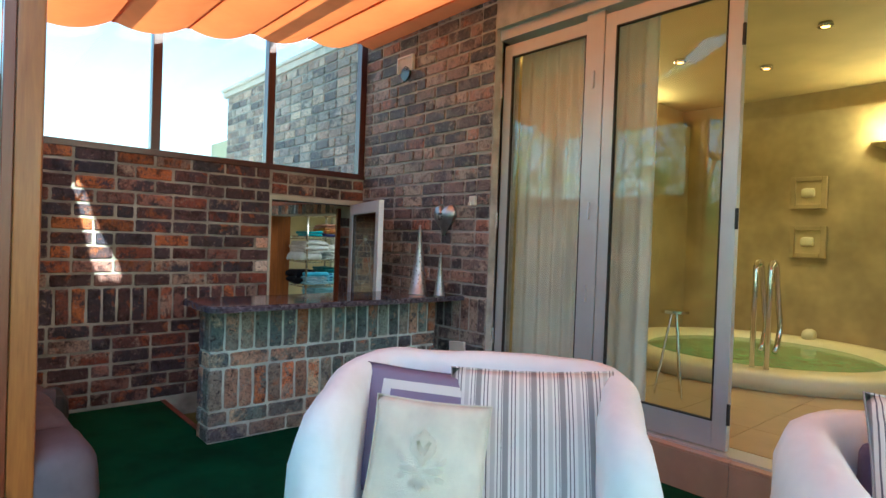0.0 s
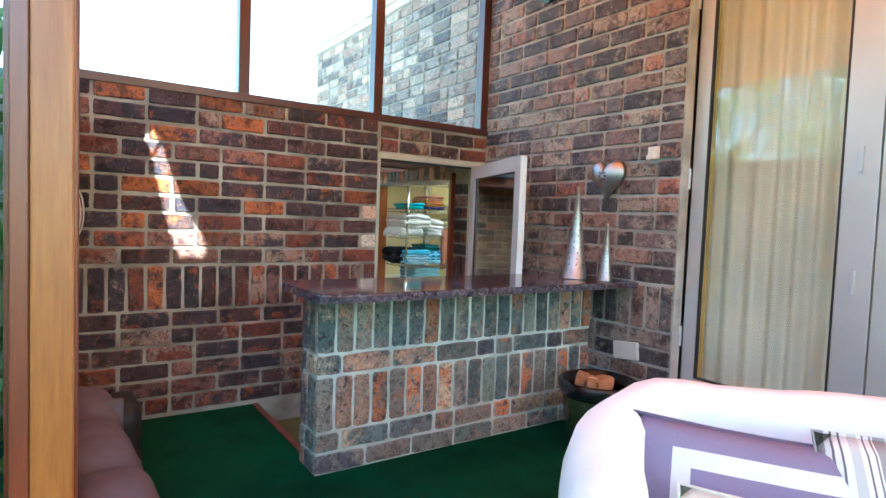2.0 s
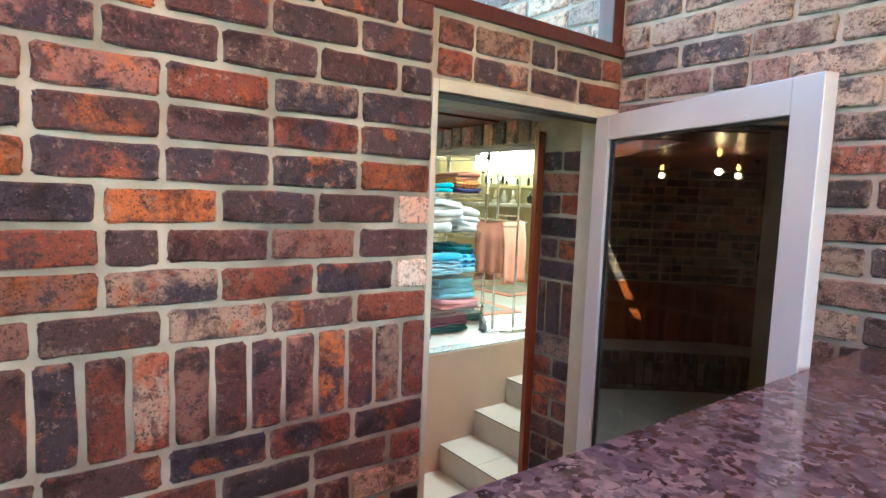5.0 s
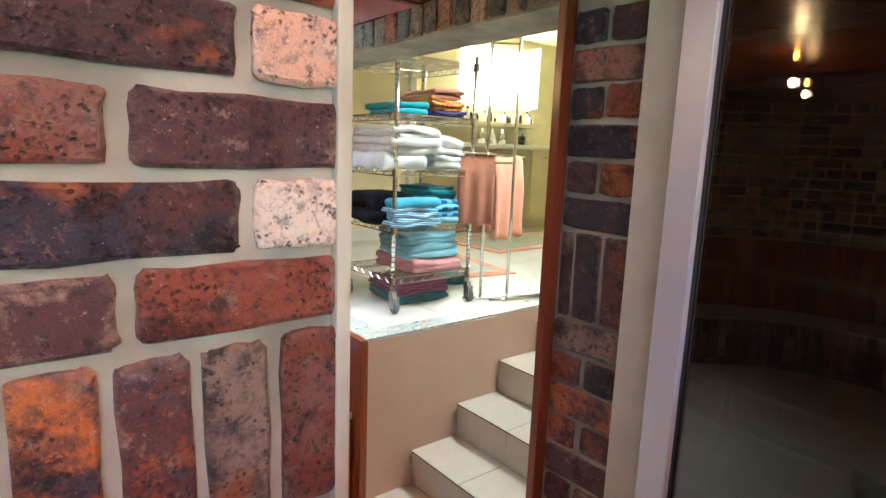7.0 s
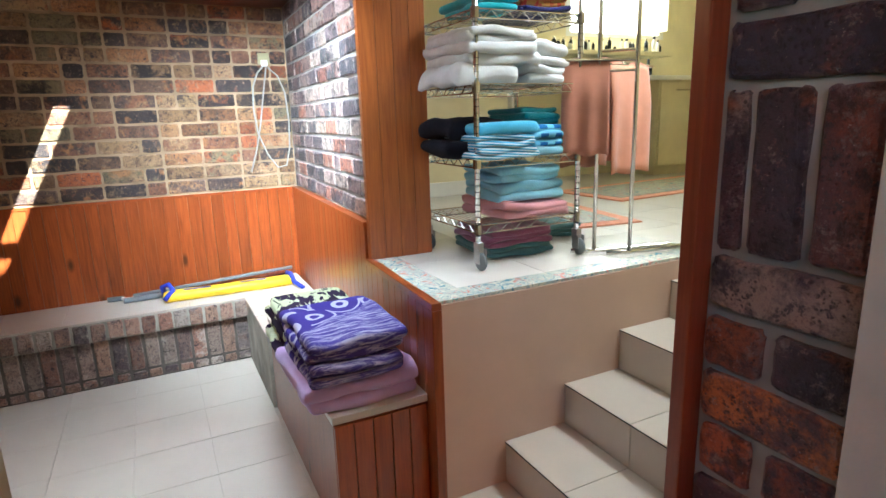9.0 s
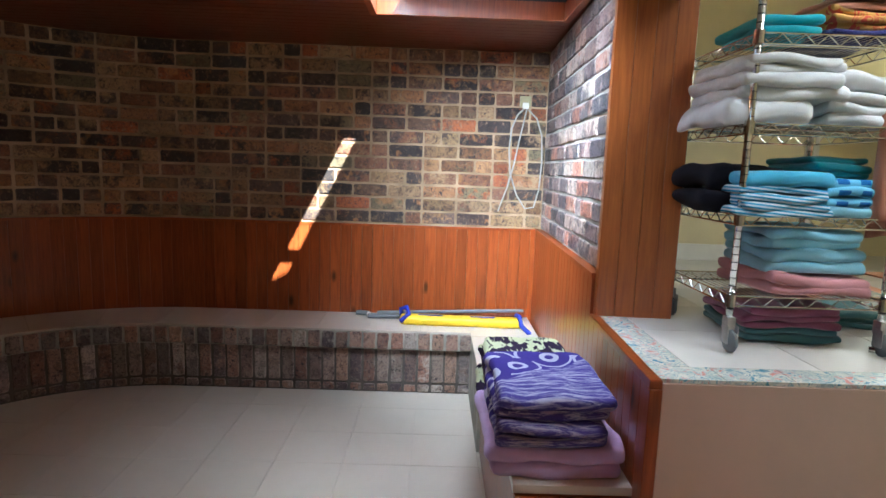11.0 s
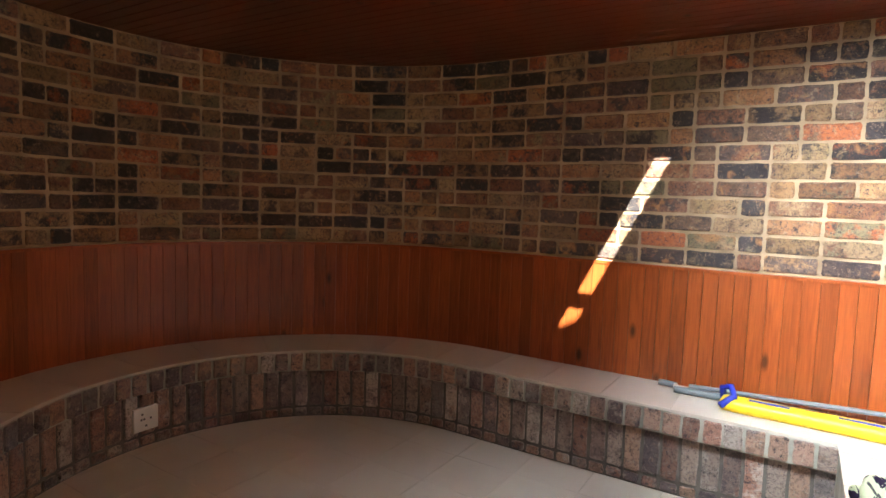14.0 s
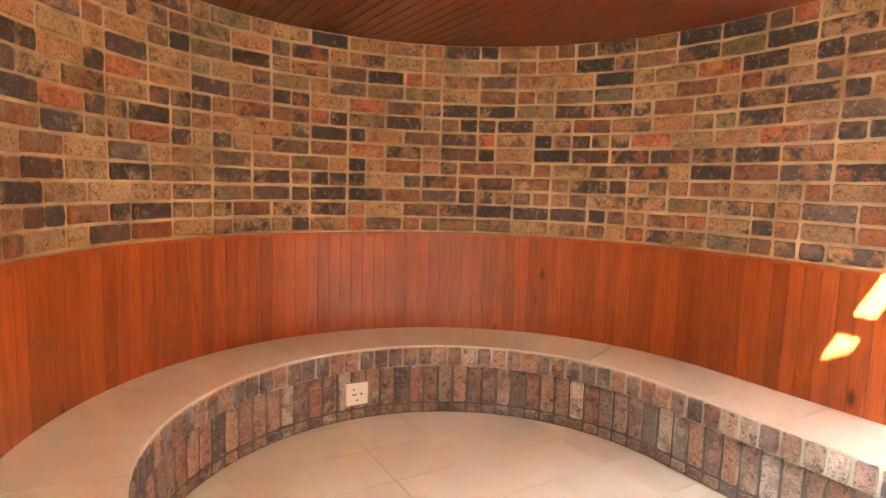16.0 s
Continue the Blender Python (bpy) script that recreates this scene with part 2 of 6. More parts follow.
def wood(name, dark, lite, board=0.0, rough=0.32, axis="x", coat=0.3):
    """Varnished wood; grain runs up."""
    m, nt, bs = mat(name)
    oi = nt.nodes.new("ShaderNodeObjectInfo").outputs["Random"]
    shift = math_(nt, "MULTIPLY", oi, 31.0)
    co = coords(nt, (9, 9, 0.8), shift)
    g = noise_tex(nt, co, 3.0, 6, 0.65, 1.2)
    f = noise_tex(nt, coords(nt, (40, 40, 1.5), shift), 4.0, 4, 0.6)
    c = ramp(nt, g, [(0.25, dark), (0.5, tuple((p + q) / 2 for p, q in zip(dark, lite))), (0.75, lite)])
    c = mixc(nt, 0.35, c, ramp(nt, f, [(0.3, dark), (0.7, lite)]))
    v = nd(nt, "ShaderNodeTexVoronoi", Scale=2.3)
    nt.links.new(coords(nt, (2.4, 2.4, 1), shift), v.inputs["Vector"])
    c = mixc(nt, ramp(nt, v.outputs["Distance"], [(0.05, (0.9, 0.9, 0.9)), (0.13, (0, 0, 0))]), c, tuple(p * 0.25 for p in dark))
    tone = ramp(nt, oi, [(0, (0.78, 0.77, 0.76)), (1, (1.14, 1.14, 1.14))])
    c = mixc(nt, 1.0, c, tone, "MULTIPLY")
    nt.links.new(c, bs.inputs["Base Color"])
    bs.inputs["Roughness"].default_value = rough
    bs.inputs["Coat Weight"].default_value = coat
    bs.inputs["Coat Roughness"].default_value = 0.2
    bump(nt, bs, f, 0.15, 0.002)
    return m


M = {}
M["mortar"] = surface("mortar", (0.37, 0.36, 0.30), 0.9, var=0.45, scale=4, fine=0.5, fscale=90)
M["mortar_pale"] = surface("mortar_pale", (0.42, 0.41, 0.38), 0.9, var=0.3, scale=6, fine=0.5, fscale=90)
M["mortar_tan"] = surface("mortar_tan", (0.40, 0.29, 0.18), 0.9, var=0.4, scale=4, fine=0.5, fscale=90)
M["mortar_dark"] = surface("mortar_dark", (0.13, 0.115, 0.10), 0.9, var=0.3, scale=6, fine=0.5, fscale=90)
M["mortar_bar"] = surface("mortar_bar", (0.70, 0.75, 0.69), 0.85, var=0.25, scale=6, fine=0.5, fscale=90)
M["carpet"] = surface("carpet", (0.006, 0.06, 0.028), 0.95, var=0.35, scale=3, fine=0.9, fscale=420, spec=0.1)
M["red_step"] = surface("red_step", (0.16, 0.05, 0.035), 0.5, var=0.3, scale=9)
M["post_wood"] = wood("post_wood", (0.19, 0.06, 0.012), (0.36, 0.135, 0.03), coat=0.12)
M["frame_wood"] = wood("frame_wood", (0.14, 0.03, 0.012), (0.27, 0.065, 0.025))
M["dark_frame"] = wood("dark_frame", (0.045, 0.013, 0.012), (0.09, 0.025, 0.02))
M["panel_wood"] = wood("panel_wood", (0.15, 0.026, 0.006), (0.44, 0.105, 0.02))
M["column_wood"] = wood("column_wood", (0.22, 0.05, 0.012), (0.50, 0.15, 0.03))
M["ceiling_wood"] = wood("ceiling_wood", (0.11, 0.017, 0.006), (0.19, 0.034, 0.011), rough=0.35)
M["alu"] = surface("alu", (0.56, 0.58, 0.60), 0.38, 0.35, 0.05, 5, 0.05)
M["black_seal"] = surface("black_seal", (0.02, 0.02, 0.02), 0.6)
M["white_alu"] = surface("white_alu", (0.54, 0.57, 0.62), 0.35, 0.2, 0.05, 5, 0.05)
M["cream_plaster"] = surface("cream_plaster", (0.62, 0.52, 0.34), 0.8, var=0.12, scale=5, fine=0.4, fscale=60)
M["door_frame"] = surface("door_frame", (0.48, 0.50, 0.41), 0.55, var=0.1, scale=9, fine=0.25, fscale=60)
M["pool_wall"] = surface("pool_wall", (0.42, 0.33, 0.16), 0.75, var=0.25, scale=2.2, fine=0.2)
M["pool_ceiling"] = surface("pool_ceiling", (0.60, 0.48, 0.24), 0.75, var=0.12, scale=1.2, fine=0.1)
M["bath_wall"] = surface("bath_wall", (0.74, 0.66, 0.42), 0.6, var=0.08, scale=3, fine=0.1)
M["white_paint"] = surface("white_paint", (0.78, 0.77, 0.72), 0.45, var=0.05, scale=5, fine=0.05)
M["white_plastic"] = surface("white_plastic", (0.74, 0.73, 0.68), 0.35, var=0.03, fine=0)
M["old_plastic"] = surface("old_plastic", (0.40, 0.36, 0.20), 0.5, var=0.1, fine=0)
M["grey_flex"] = surface("grey_flex", (0.40, 0.39, 0.35), 0.5, var=0.1, fine=0)
M["chrome"] = surface("chrome", (0.66, 0.64, 0.60), 0.16, 1.0, 0.05, 20, 0)
M["steel"] = surface("steel", (0.50, 0.50, 0.50), 0.40, 1.0, 0.22, 18, 0.2, 60)
M["rubber"] = surface("rubber", (0.16, 0.18, 0.19), 0.6)
M["black"] = surface("black", (0.015, 0.015, 0.017), 0.6)
M["canvas_cover"] = surface("canvas_cover", (0.82, 0.88, 0.92), 0.9, var=0.05, scale=6, fine=0.5, fscale=260, spec=0.15)
M["grey_cloth"] = surface("grey_cloth", (0.13, 0.11, 0.13), 0.85, var=0.15, scale=7, fine=0.4, fscale=300, spec=0.2)
M["glaze"] = surface("glaze", (0.035, 0.045, 0.02), 0.12, var=0.4, scale=9, fine=0.15, fscale=30)
M["glaze_dark"] = surface("glaze_dark", (0.012, 0.013, 0.015), 0.1, var=0.3)
M["chunk"] = surface("chunk", (0.45, 0.24, 0.12), 0.8, var=0.35, scale=22, fine=0.5, fscale=60)
M["tub"] = surface("tub", (0.72, 0.66, 0.45), 0.3, var=0.05)
M["water"] = surface("water", (0.20, 0.36, 0.16), 0.06, var=0.15, scale=9, fine=0.5, fscale=14)
M["cove_line"] = surface("cove_line", (0.6, 0.5, 0.3), 0.7)
M["roofing"] = surface("roofing", (0.62, 0.66, 0.68), 0.5, var=0.12, scale=3)
M["gutter"] = surface("gutter", (0.62, 0.58, 0.50), 0.6, var=0.15)
M["ground"] = surface("ground", (0.10, 0.13, 0.05), 0.95, var=0.5, scale=1.5, fine=0.8, fscale=30)
M["yellow"] = surface("yellow", (0.80, 0.56, 0.01), 0.45, var=0.08, fine=0.2, fscale=150)
M["blue_strap"] = surface("blue_strap", (0.02, 0.04, 0.42), 0.6)
M["bark"] = surface("bark", (0.12, 0.08, 0.05), 0.9, var=0.3, scale=20, fine=0.8, fscale=50)


def emissive(name, colour, strength):
    m, nt, bs = mat(name)
    bs.inputs["Base Color"].default_value = (*colour, 1)
    bs.inputs["Emission Color"].default_value = (*colour, 1)
    bs.inputs["Emission Strength"].default_value = strength
    return m


M["bulb"] = emissive("bulb", (1.0, 0.42, 0.08), 4)
M["bright_window"] = emissive("bright_window", (1.0, 0.97, 0.82), 1.8)


def glass_material(name, tint=(1, 1, 1), spec=1.0, base=0.035, edge=0.8):
    m = bpy.data.materials.new(name)
    m.use_nodes = True
    nt = m.node_tree
    nt.nodes.remove(nt.nodes["Principled BSDF"])
    tr, gl, lw, mx = (nt.nodes.new("ShaderNode" + k) for k in ("BsdfTransparent", "BsdfGlossy", "LayerWeight", "MixShader"))
    tr.inputs[0].default_value = (*tint, 1)
    gl.inputs["Roughness"].default_value = 0.01
    lw.inputs[0].default_value = 0.5
    f = math_(nt, "POWER", lw.outputs["Facing"], 4.0)
    f = math_(nt, "ADD", math_(nt, "MULTIPLY", f, edge), base * spec)
    nt.links.new(f, mx.inputs[0])
    nt.links.new(tr.outputs[0], mx.inputs[1])
    nt.links.new(gl.outputs[0], mx.inputs[2])
    nt.links.new(mx.outputs[0], nt.nodes["Material Output"].inputs[0])
    return m


M["glass"] = glass_material("glass", (0.98, 0.95, 0.90))
M["dark_glass"] = glass_material("dark_glass", (0.30, 0.29, 0.27), 1.0, 0.11, 0.6)
M["garden_glass"] = glass_material("garden_glass", (0.97, 0.97, 0.95), 0.5, 0.03, 0.25)
M["door_glass"] = glass_material("door_glass", (0.93, 0.95, 0.93), 1.3)


def cloth_light(name, colour, through=0.5, rough=0.9, fold=0.0):
    """Thin cloth that lets light through."""
    m, nt, bs = mat(name)
    co = coords(nt)
    c = ramp(nt, noise_tex(nt, co, 4, 3), [(0.3, tuple(v * 0.85 for v in colour)), (0.7, colour)])
    tl = nt.nodes.new("ShaderNodeBsdfTranslucent")
    mx = nt.nodes.new("ShaderNodeMixShader")
    mx.inputs[0].default_value = through
    nt.links.new(c, bs.inputs["Base Color"])
    nt.links.new(c, tl.inputs[0])
    bs.inputs["Roughness"].default_value = rough
    bump(nt, bs, noise_tex(nt, co, 220, 2), 0.2, 0.002)
    nt.links.new(bs.outputs[0], mx.inputs[1])
    nt.links.new(tl.outputs[0], mx.inputs[2])
    nt.links.new(mx.outputs[0], nt.nodes["Material Output"].inputs[0])
    return m


M["orange_canvas"] = cloth_light("orange_canvas", (0.85, 0.22, 0.06), 0.42)
M["curtain"] = cloth_light("curtain", (0.93, 0.93, 0.90), 0.12)
M["blind"] = cloth_light("blind", (0.8, 0.82, 0.84), 0.3)


def granite():
    m, nt, bs = mat("granite")
    co = coords(nt)
    v = nd(nt, "ShaderNodeTexVoronoi", Scale=72.0)
    nt.links.new(mixc(nt, 0.06, co, noise_c(nt, co, 30)), v.inputs["Vector"])
    c = ramp(nt, v.outputs["Color"], [(0.2, (0.025, 0.02, 0.03)), (0.5, (0.065, 0.055, 0.08)), (0.8, (0.17, 0.16, 0.19))])
    f = noise_tex(nt, co, 26, 5, 0.7, 0.6)
    c = mixc(nt, ramp(nt, f, [(0.45, (0, 0, 0)), (0.6, (0.8, 0.8, 0.8))]), c, (0.085, 0.08, 0.105))
    nt.links.new(c, bs.inputs["Base Color"])
    bs.inputs["Roughness"].default_value = 0.07
    bs.inputs["Specular IOR Level"].default_value = 0.5
    return m


M["granite"] = granite()


def tile_material(name, colour, var=0.06, rough=0.35):
    m, nt, bs = mat(name)
    oi = nt.nodes.new("ShaderNodeObjectInfo").outputs["Random"]
    co = coords(nt, shift=math_(nt, "MULTIPLY", oi, 13.0))
    a = noise_tex(nt, co, 5, 4, 0.6)
    c = ramp(nt, a, [(0.3, tuple(v * (1 - var * 2) for v in colour)), (0.7, colour)])
    c = mixc(nt, 1.0, c, ramp(nt, oi, [(0, (1 - var,) * 3), (1, (1 + var * 0.5,) * 3)]), "MULTIPLY")
    nt.links.new(c, bs.inputs["Base Color"])
    bs.inputs["Roughness"].default_value = rough
    bump(nt, bs, noise_tex(nt, co, 60, 2), 0.06, 0.002)
    return m


M["tile"] = tile_material("tile", (0.58, 0.52, 0.44), 0.03)
M["tile_bath"] = tile_material("tile_bath", (0.66, 0.62, 0.56))
M["tile_pool"] = tile_material("tile_pool", (0.48, 0.36, 0.22), 0.08)
M["tile_ledge"] = tile_material("tile_ledge", (0.52, 0.36, 0.26), 0.08)
M["grout"] = surface("grout", (0.52, 0.47, 0.40), 0.9, fine=0.2)
M["platform_face"] = tile_material("platform_face", (0.62, 0.44, 0.34), 0.04, 0.5)


def border_tile():
    m, nt, bs = mat("border_tile")
    co = coords(nt)
    v = nd(nt, "ShaderNodeTexVoronoi", Scale=30.0)
    nt.links.new(mixc(nt, 0.08, co, noise_c(nt, co, 12)), v.inputs["Vector"])
    c = ramp(nt, noise_tex(nt, co, 22, 2, 0.5, 1.5), [(0.34, (0.10, 0.27, 0.36)), (0.42, (0.70, 0.68, 0.58)), (0.50, (0.70, 0.68, 0.58)), (0.54, (0.16, 0.36, 0.42)), (0.58, (0.68, 0.66, 0.58)), (0.66, (0.62, 0.26, 0.22))])
    c = mixc(nt, ramp(nt, v.outputs["Distance"], [(0.5, (0, 0, 0)), (0.7, (0.5, 0.5, 0.5))]), c, (0.40, 0.46, 0.44))
    nt.links.new(c, bs.inputs["Base Color"])
    bs.inputs["Roughness"].default_value = 0.25
    return m


M["border_tile"] = border_tile()


def fabric(name, colour, rough=0.95, scale=260):
    m, nt, bs = mat(name)
    co = coords(nt)
    c = ramp(nt, noise_tex(nt, co, 9, 3), [(0.3, tuple(v * 0.8 for v in colour)), (0.7, colour)])
    nt.links.new(c, bs.inputs["Base Color"])
    bs.inputs["Roughness"].default_value = rough
    bs.inputs["Specular IOR Level"].default_value = 0.1
    bs.inputs["Sheen Weight"].default_value = 0.3 if max(colour) > 0.1 else 0.03
    bump(nt, bs, noise_tex(nt, co, scale, 3, 0.7), 0.8, 0.004)
    return m


def two_tone(name, a, b, kind):
    """Cloth with a woven pattern, in the thing's own coordinates."""
    m, nt, bs = mat(name)
    co = coords(nt)
    sx = nt.nodes.new("ShaderNodeSeparateXYZ")
    nt.links.new(co, sx.inputs[0])
    x, y, z = sx.outputs
    if kind == "stripe":
        f = math_(nt, "FRACT", math_(nt, "MULTIPLY", x, 11.0))
        w = ramp(nt, f, [(0, (0.75, 0.75, 0.75)), (0.20, (0, 0, 0)), (0.29, (1, 1, 1)), (0.33, (0, 0, 0)), (0.42, (1, 1, 1)), (0.46, (0, 0, 0)), (0.58, (0.35, 0.35, 0.35)), (0.74, (0, 0, 0)), (0.82, (1, 1, 1)), (0.85, (0, 0, 0)), (0.94, (0.9, 0.9, 0.9)), (0.97, (0, 0, 0))], True)
    elif kind == "frame":
        d = math_(nt, "MAXIMUM", math_(nt, "ABSOLUTE", x), math_(nt, "ABSOLUTE", z))
        w = ramp(nt, d, [(0, (0, 0, 0)), (0.128, (1, 1, 1)), (0.158, (0, 0, 0))], True)
    elif kind == "check":
        f = math_(nt, "FRACT", math_(nt, "MULTIPLY", x, 14.0))
        g = math_(nt, "FRACT", math_(nt, "MULTIPLY", z, 28.0))
        w = ramp(nt, math_(nt, "ADD", math_(nt, "GREATER_THAN", f, 0.5), math_(nt, "GREATER_THAN", g, 0.5)), [(0, (0, 0, 0)), (0.6, (1, 1, 1))], True)
    elif kind == "fine":
        f = math_(nt, "FRACT", math_(nt, "ADD", math_(nt, "MULTIPLY", z, 90.0), math_(nt, "MULTIPLY", x, 8.0)))
        w = ramp(nt, f, [(0, (0, 0, 0)), (0.5, (1, 1, 1))], True)
    elif kind == "beach":
        # rings and blobs on one side of a slanting edge, pale feathering on the other
        v = nd(nt, "ShaderNodeTexVoronoi", Scale=9.0)
        nt.links.new(co, v.inputs["Vector"])
        rings = ramp(nt, v.outputs["Distance"], [(0, (0, 0, 0)), (0.20, (1, 1, 1)), (0.34, (0, 0, 0)), (0.66, (0.9, 0.9, 0.9)), (0.74, (0, 0, 0))], True)
        streak = noise_tex(nt, coords(nt, (5, 46, 30), rot=(0, 0, 0.5)), 1.6, 4, 0.75, 0.6)
        feather = ramp(nt, streak, [(0.47, (0.05, 0.05, 0.05)), (0.60, (0.9, 0.9, 0.9))])
        side = math_(nt, "GREATER_THAN", math_(nt, "SUBTRACT", math_(nt, "MULTIPLY", x, 0.6), math_(nt, "SUBTRACT", y, 0.03)), 0.0)
        w = mixc(nt, side, rings, feather)
    elif kind == "leafy":
        streak = noise_tex(nt, coords(nt, (30, 7, 7), rot=(0, 0, 0.9)), 1.3, 3, 0.6, 0.8)
        mass = noise_tex(nt, co, 6, 1, 0.4, 0.6)
        w = ramp(nt, math_(nt, "ADD", math_(nt, "MULTIPLY", streak, 0.45), math_(nt, "MULTIPLY", mass, 0.55)), [(0, (0, 0, 0)), (0.49, (1, 1, 1)), (0.60, (0.1, 0.1, 0.1)), (0.66, (0.9, 0.9, 0.9))], True)
    else:
        n = noise_tex(nt, co, 8, 2, 0.5, 1.8)
        w = ramp(nt, n, [(0.0, (0, 0, 0)), (0.47, (1, 1, 1)), (0.55, (0, 0, 0)), (0.62, (0.7, 0.7, 0.7)), (0.66, (0, 0, 0))], True)
    c = mixc(nt, w, a, b)
    nt.links.new(c, bs.inputs["Base Color"])
    bs.inputs["Roughness"].default_value = 0.95
    bs.inputs["Specular IOR Level"].default_value = 0.1
    bump(nt, bs, noise_tex(nt, co, 240, 3, 0.7), 0.7, 0.003)
    return m


M["striped_cloth"] = two_tone("striped_cloth", (0.82, 0.80, 0.77), (0.17, 0.16, 0.18), "stripe")
M["framed_cloth"] = two_tone("framed_cloth", (0.25, 0.21, 0.32), (0.72, 0.70, 0.70), "frame")
M["cream_cloth"] = fabric("cream_cloth", (0.84, 0.83, 0.70))
M["emblem"] = surface("emblem", (0.88, 0.86, 0.76), 0.9, var=0.05, fine=0.1)
M["purple_cloth"] = fabric("purple_cloth", (0.17, 0.13, 0.22))


def leaf_material(name, colours):
    m, nt, bs = mat(name)
    rnd = nt.nodes.new("ShaderNodeNewGeometry").outputs["Random Per Island"]
    c = ramp(nt, rnd, [(i / (len(colours) - 1), c) for i, c in enumerate(colours)])
    n = noise_tex(nt, coords(nt), 30, 3)
    c = mixc(nt, ramp(nt, n, [(0.5, (0, 0, 0)), (0.62, (0.6, 0.6, 0.6))]), c, (0.48, 0.55, 0.30))
    nt.links.new(c, bs.inputs["Base Color"])
    bs.inputs["Roughness"].default_value = 0.45
    tl = nt.nodes.new("ShaderNodeBsdfTranslucent")
    nt.links.new(c, tl.inputs[0])
    mx = nt.nodes.new("ShaderNodeMixShader")
    mx.inputs[0].default_value = 0.35
    nt.links.new(bs.outputs[0], mx.inputs[1])
    nt.links.new(tl.outputs[0], mx.inputs[2])
    nt.links.new(mx.outputs[0], nt.nodes["Material Output"].inputs[0])
    return m


M["leaf"] = leaf_material("leaf", [(0.10, 0.22, 0.05), (0.20, 0.40, 0.10), (0.14, 0.30, 0.06), (0.40, 0.52, 0.22)])


# ---- mesh helpers ----
def box(bm, x0, x1, y0, y1, z0, z1, bevel=0.0):
    r = bmesh.ops.create_cube(bm, size=1.0)
    vs = r["verts"]
    for v in vs:
        v.co = Vector((x0 + (v.co.x + 0.5) * (x1 - x0), y0 + (v.co.y + 0.5) * (y1 - y0), z0 + (v.co.z + 0.5) * (z1 - z0)))
    if bevel:
        es = list({e for v in vs for e in v.link_edges})
        vs = bmesh.ops.bevel(bm, geom=es, offset=bevel, segments=2, affect="EDGES", profile=0.6)["verts"]
    return vs


def tube(bm, p0, p1, r, seg=8, r2=None):
    p0, p1 = Vector(p0), Vector(p1)
    d = p1 - p0
    q = d.to_track_quat("Z", "Y").to_matrix().to_4x4()
    bmesh.ops.create_cone(bm, cap_ends=True, segments=seg, radius1=r, radius2=r if r2 is None else r2, depth=d.length, matrix=Matrix.Translation((p0 + p1) / 2) @ q)


def polytube(bm, pts, r, seg=8):
    """One bent tube through the points."""
    pts = [Vector(p) for p in pts]
    rings = []
    side = None
    for i, p in enumerate(pts):
        d = (pts[min(i + 1, len(pts) - 1)] - pts[max(i - 1, 0)]).normalized()
        if side is None:
            side = d.orthogonal().normalized()
        side = (side - d * side.dot(d)).normalized()
        up = d.cross(side)
        rings.append([bm.verts.new(p + (side * math.cos(a) + up * math.sin(a)) * r) for a in (2 * math.pi * k / seg for k in range(seg))])
    for a, b in zip(rings, rings[1:]):
        for k in range(seg):
            bm.faces.new((a[k], a[(k + 1) % seg], b[(k + 1) % seg], b[k]))
    bm.faces.new(rings[0][::-1])
    bm.faces.new(rings[-1])


def lathe(bm, profile, seg=32, at=(0, 0, 0)):
    rings = []
    for r, z in profile:
        rings.append([bm.verts.new((at[0] + r * math.cos(2 * math.pi * k / seg), at[1] + r * math.sin(2 * math.pi * k / seg), at[2] + z)) for k in range(seg)])
    for a, b in zip(rings, rings[1:]):
        for k in range(seg):
            bm.faces.new((a[k], a[(k + 1) % seg], b[(k + 1) % seg], b[k]))
    bm.faces.new(rings[0][::-1])
    bm.faces.new(rings[-1])


def soft(bm, c, size, r, n=7, amp=0.008, seed=0, freq=6.0, sag=0.0):
    """A rounded, slightly uneven block of cloth."""
    raw = bmesh.new()
    bmesh.ops.create_cube(raw, size=1.0)
    bmesh.ops.subdivide_edges(raw, edges=list(raw.edges), cuts=n, use_grid_fill=True)
    pair = {v: bm.verts.new(v.co) for v in raw.verts}
    for f in raw.faces:
        bm.faces.new([pair[v] for v in f.verts])
    vs = list(pair.values())
    raw.free()
    half = Vector(size) / 2
    for v in vs:
        p = Vector([math.sin(v.co[i] * math.pi) * 0.5 for i in range(3)])
        q = Vector([p[i] * 2 * half[i] for i in range(3)])
        inner = Vector([max(-half[i] + r, min(half[i] - r, q[i])) if half[i] > r else 0.0 for i in range(3)])
        d = q - inner
        if d.length > 1e-6:
            q = inner + d.normalized() * min(r, max(d.length, r * 0.999))
        w = noise.noise_vector(q * freq + Vector((seed * 7.1, seed * 3.3, seed)))
        q += Vector((w.x, w.y, w.z)) * amp
        q.z -= sag * (q.x / half[0]) ** 2
        v.co = q + Vector(c)
    return vs


def mesh_of(bm, name, smooth=False):
    bmesh.ops.recalc_face_normals(bm, faces=bm.faces)
    me = bpy.data.meshes.new(name)
    bm.to_mesh(me)
    bm.free()
    if smooth:
        me.polygons.foreach_set("use_smooth", [True] * len(me.polygons))
    return me


def part(name, bm, material, parent, label="", smooth=False):
    me = mesh_of(bm, name, smooth)
    me.materials.append(material)
    ob = new(name, me)
    ob.parent = parent
    return tagged(ob, label)


def structure(name, bm, material, label="", smooth=False):
    me = mesh_of(bm, name, smooth)
    me.materials.append(material)
    return tagged(new(name, me), label, "", "", "structure")


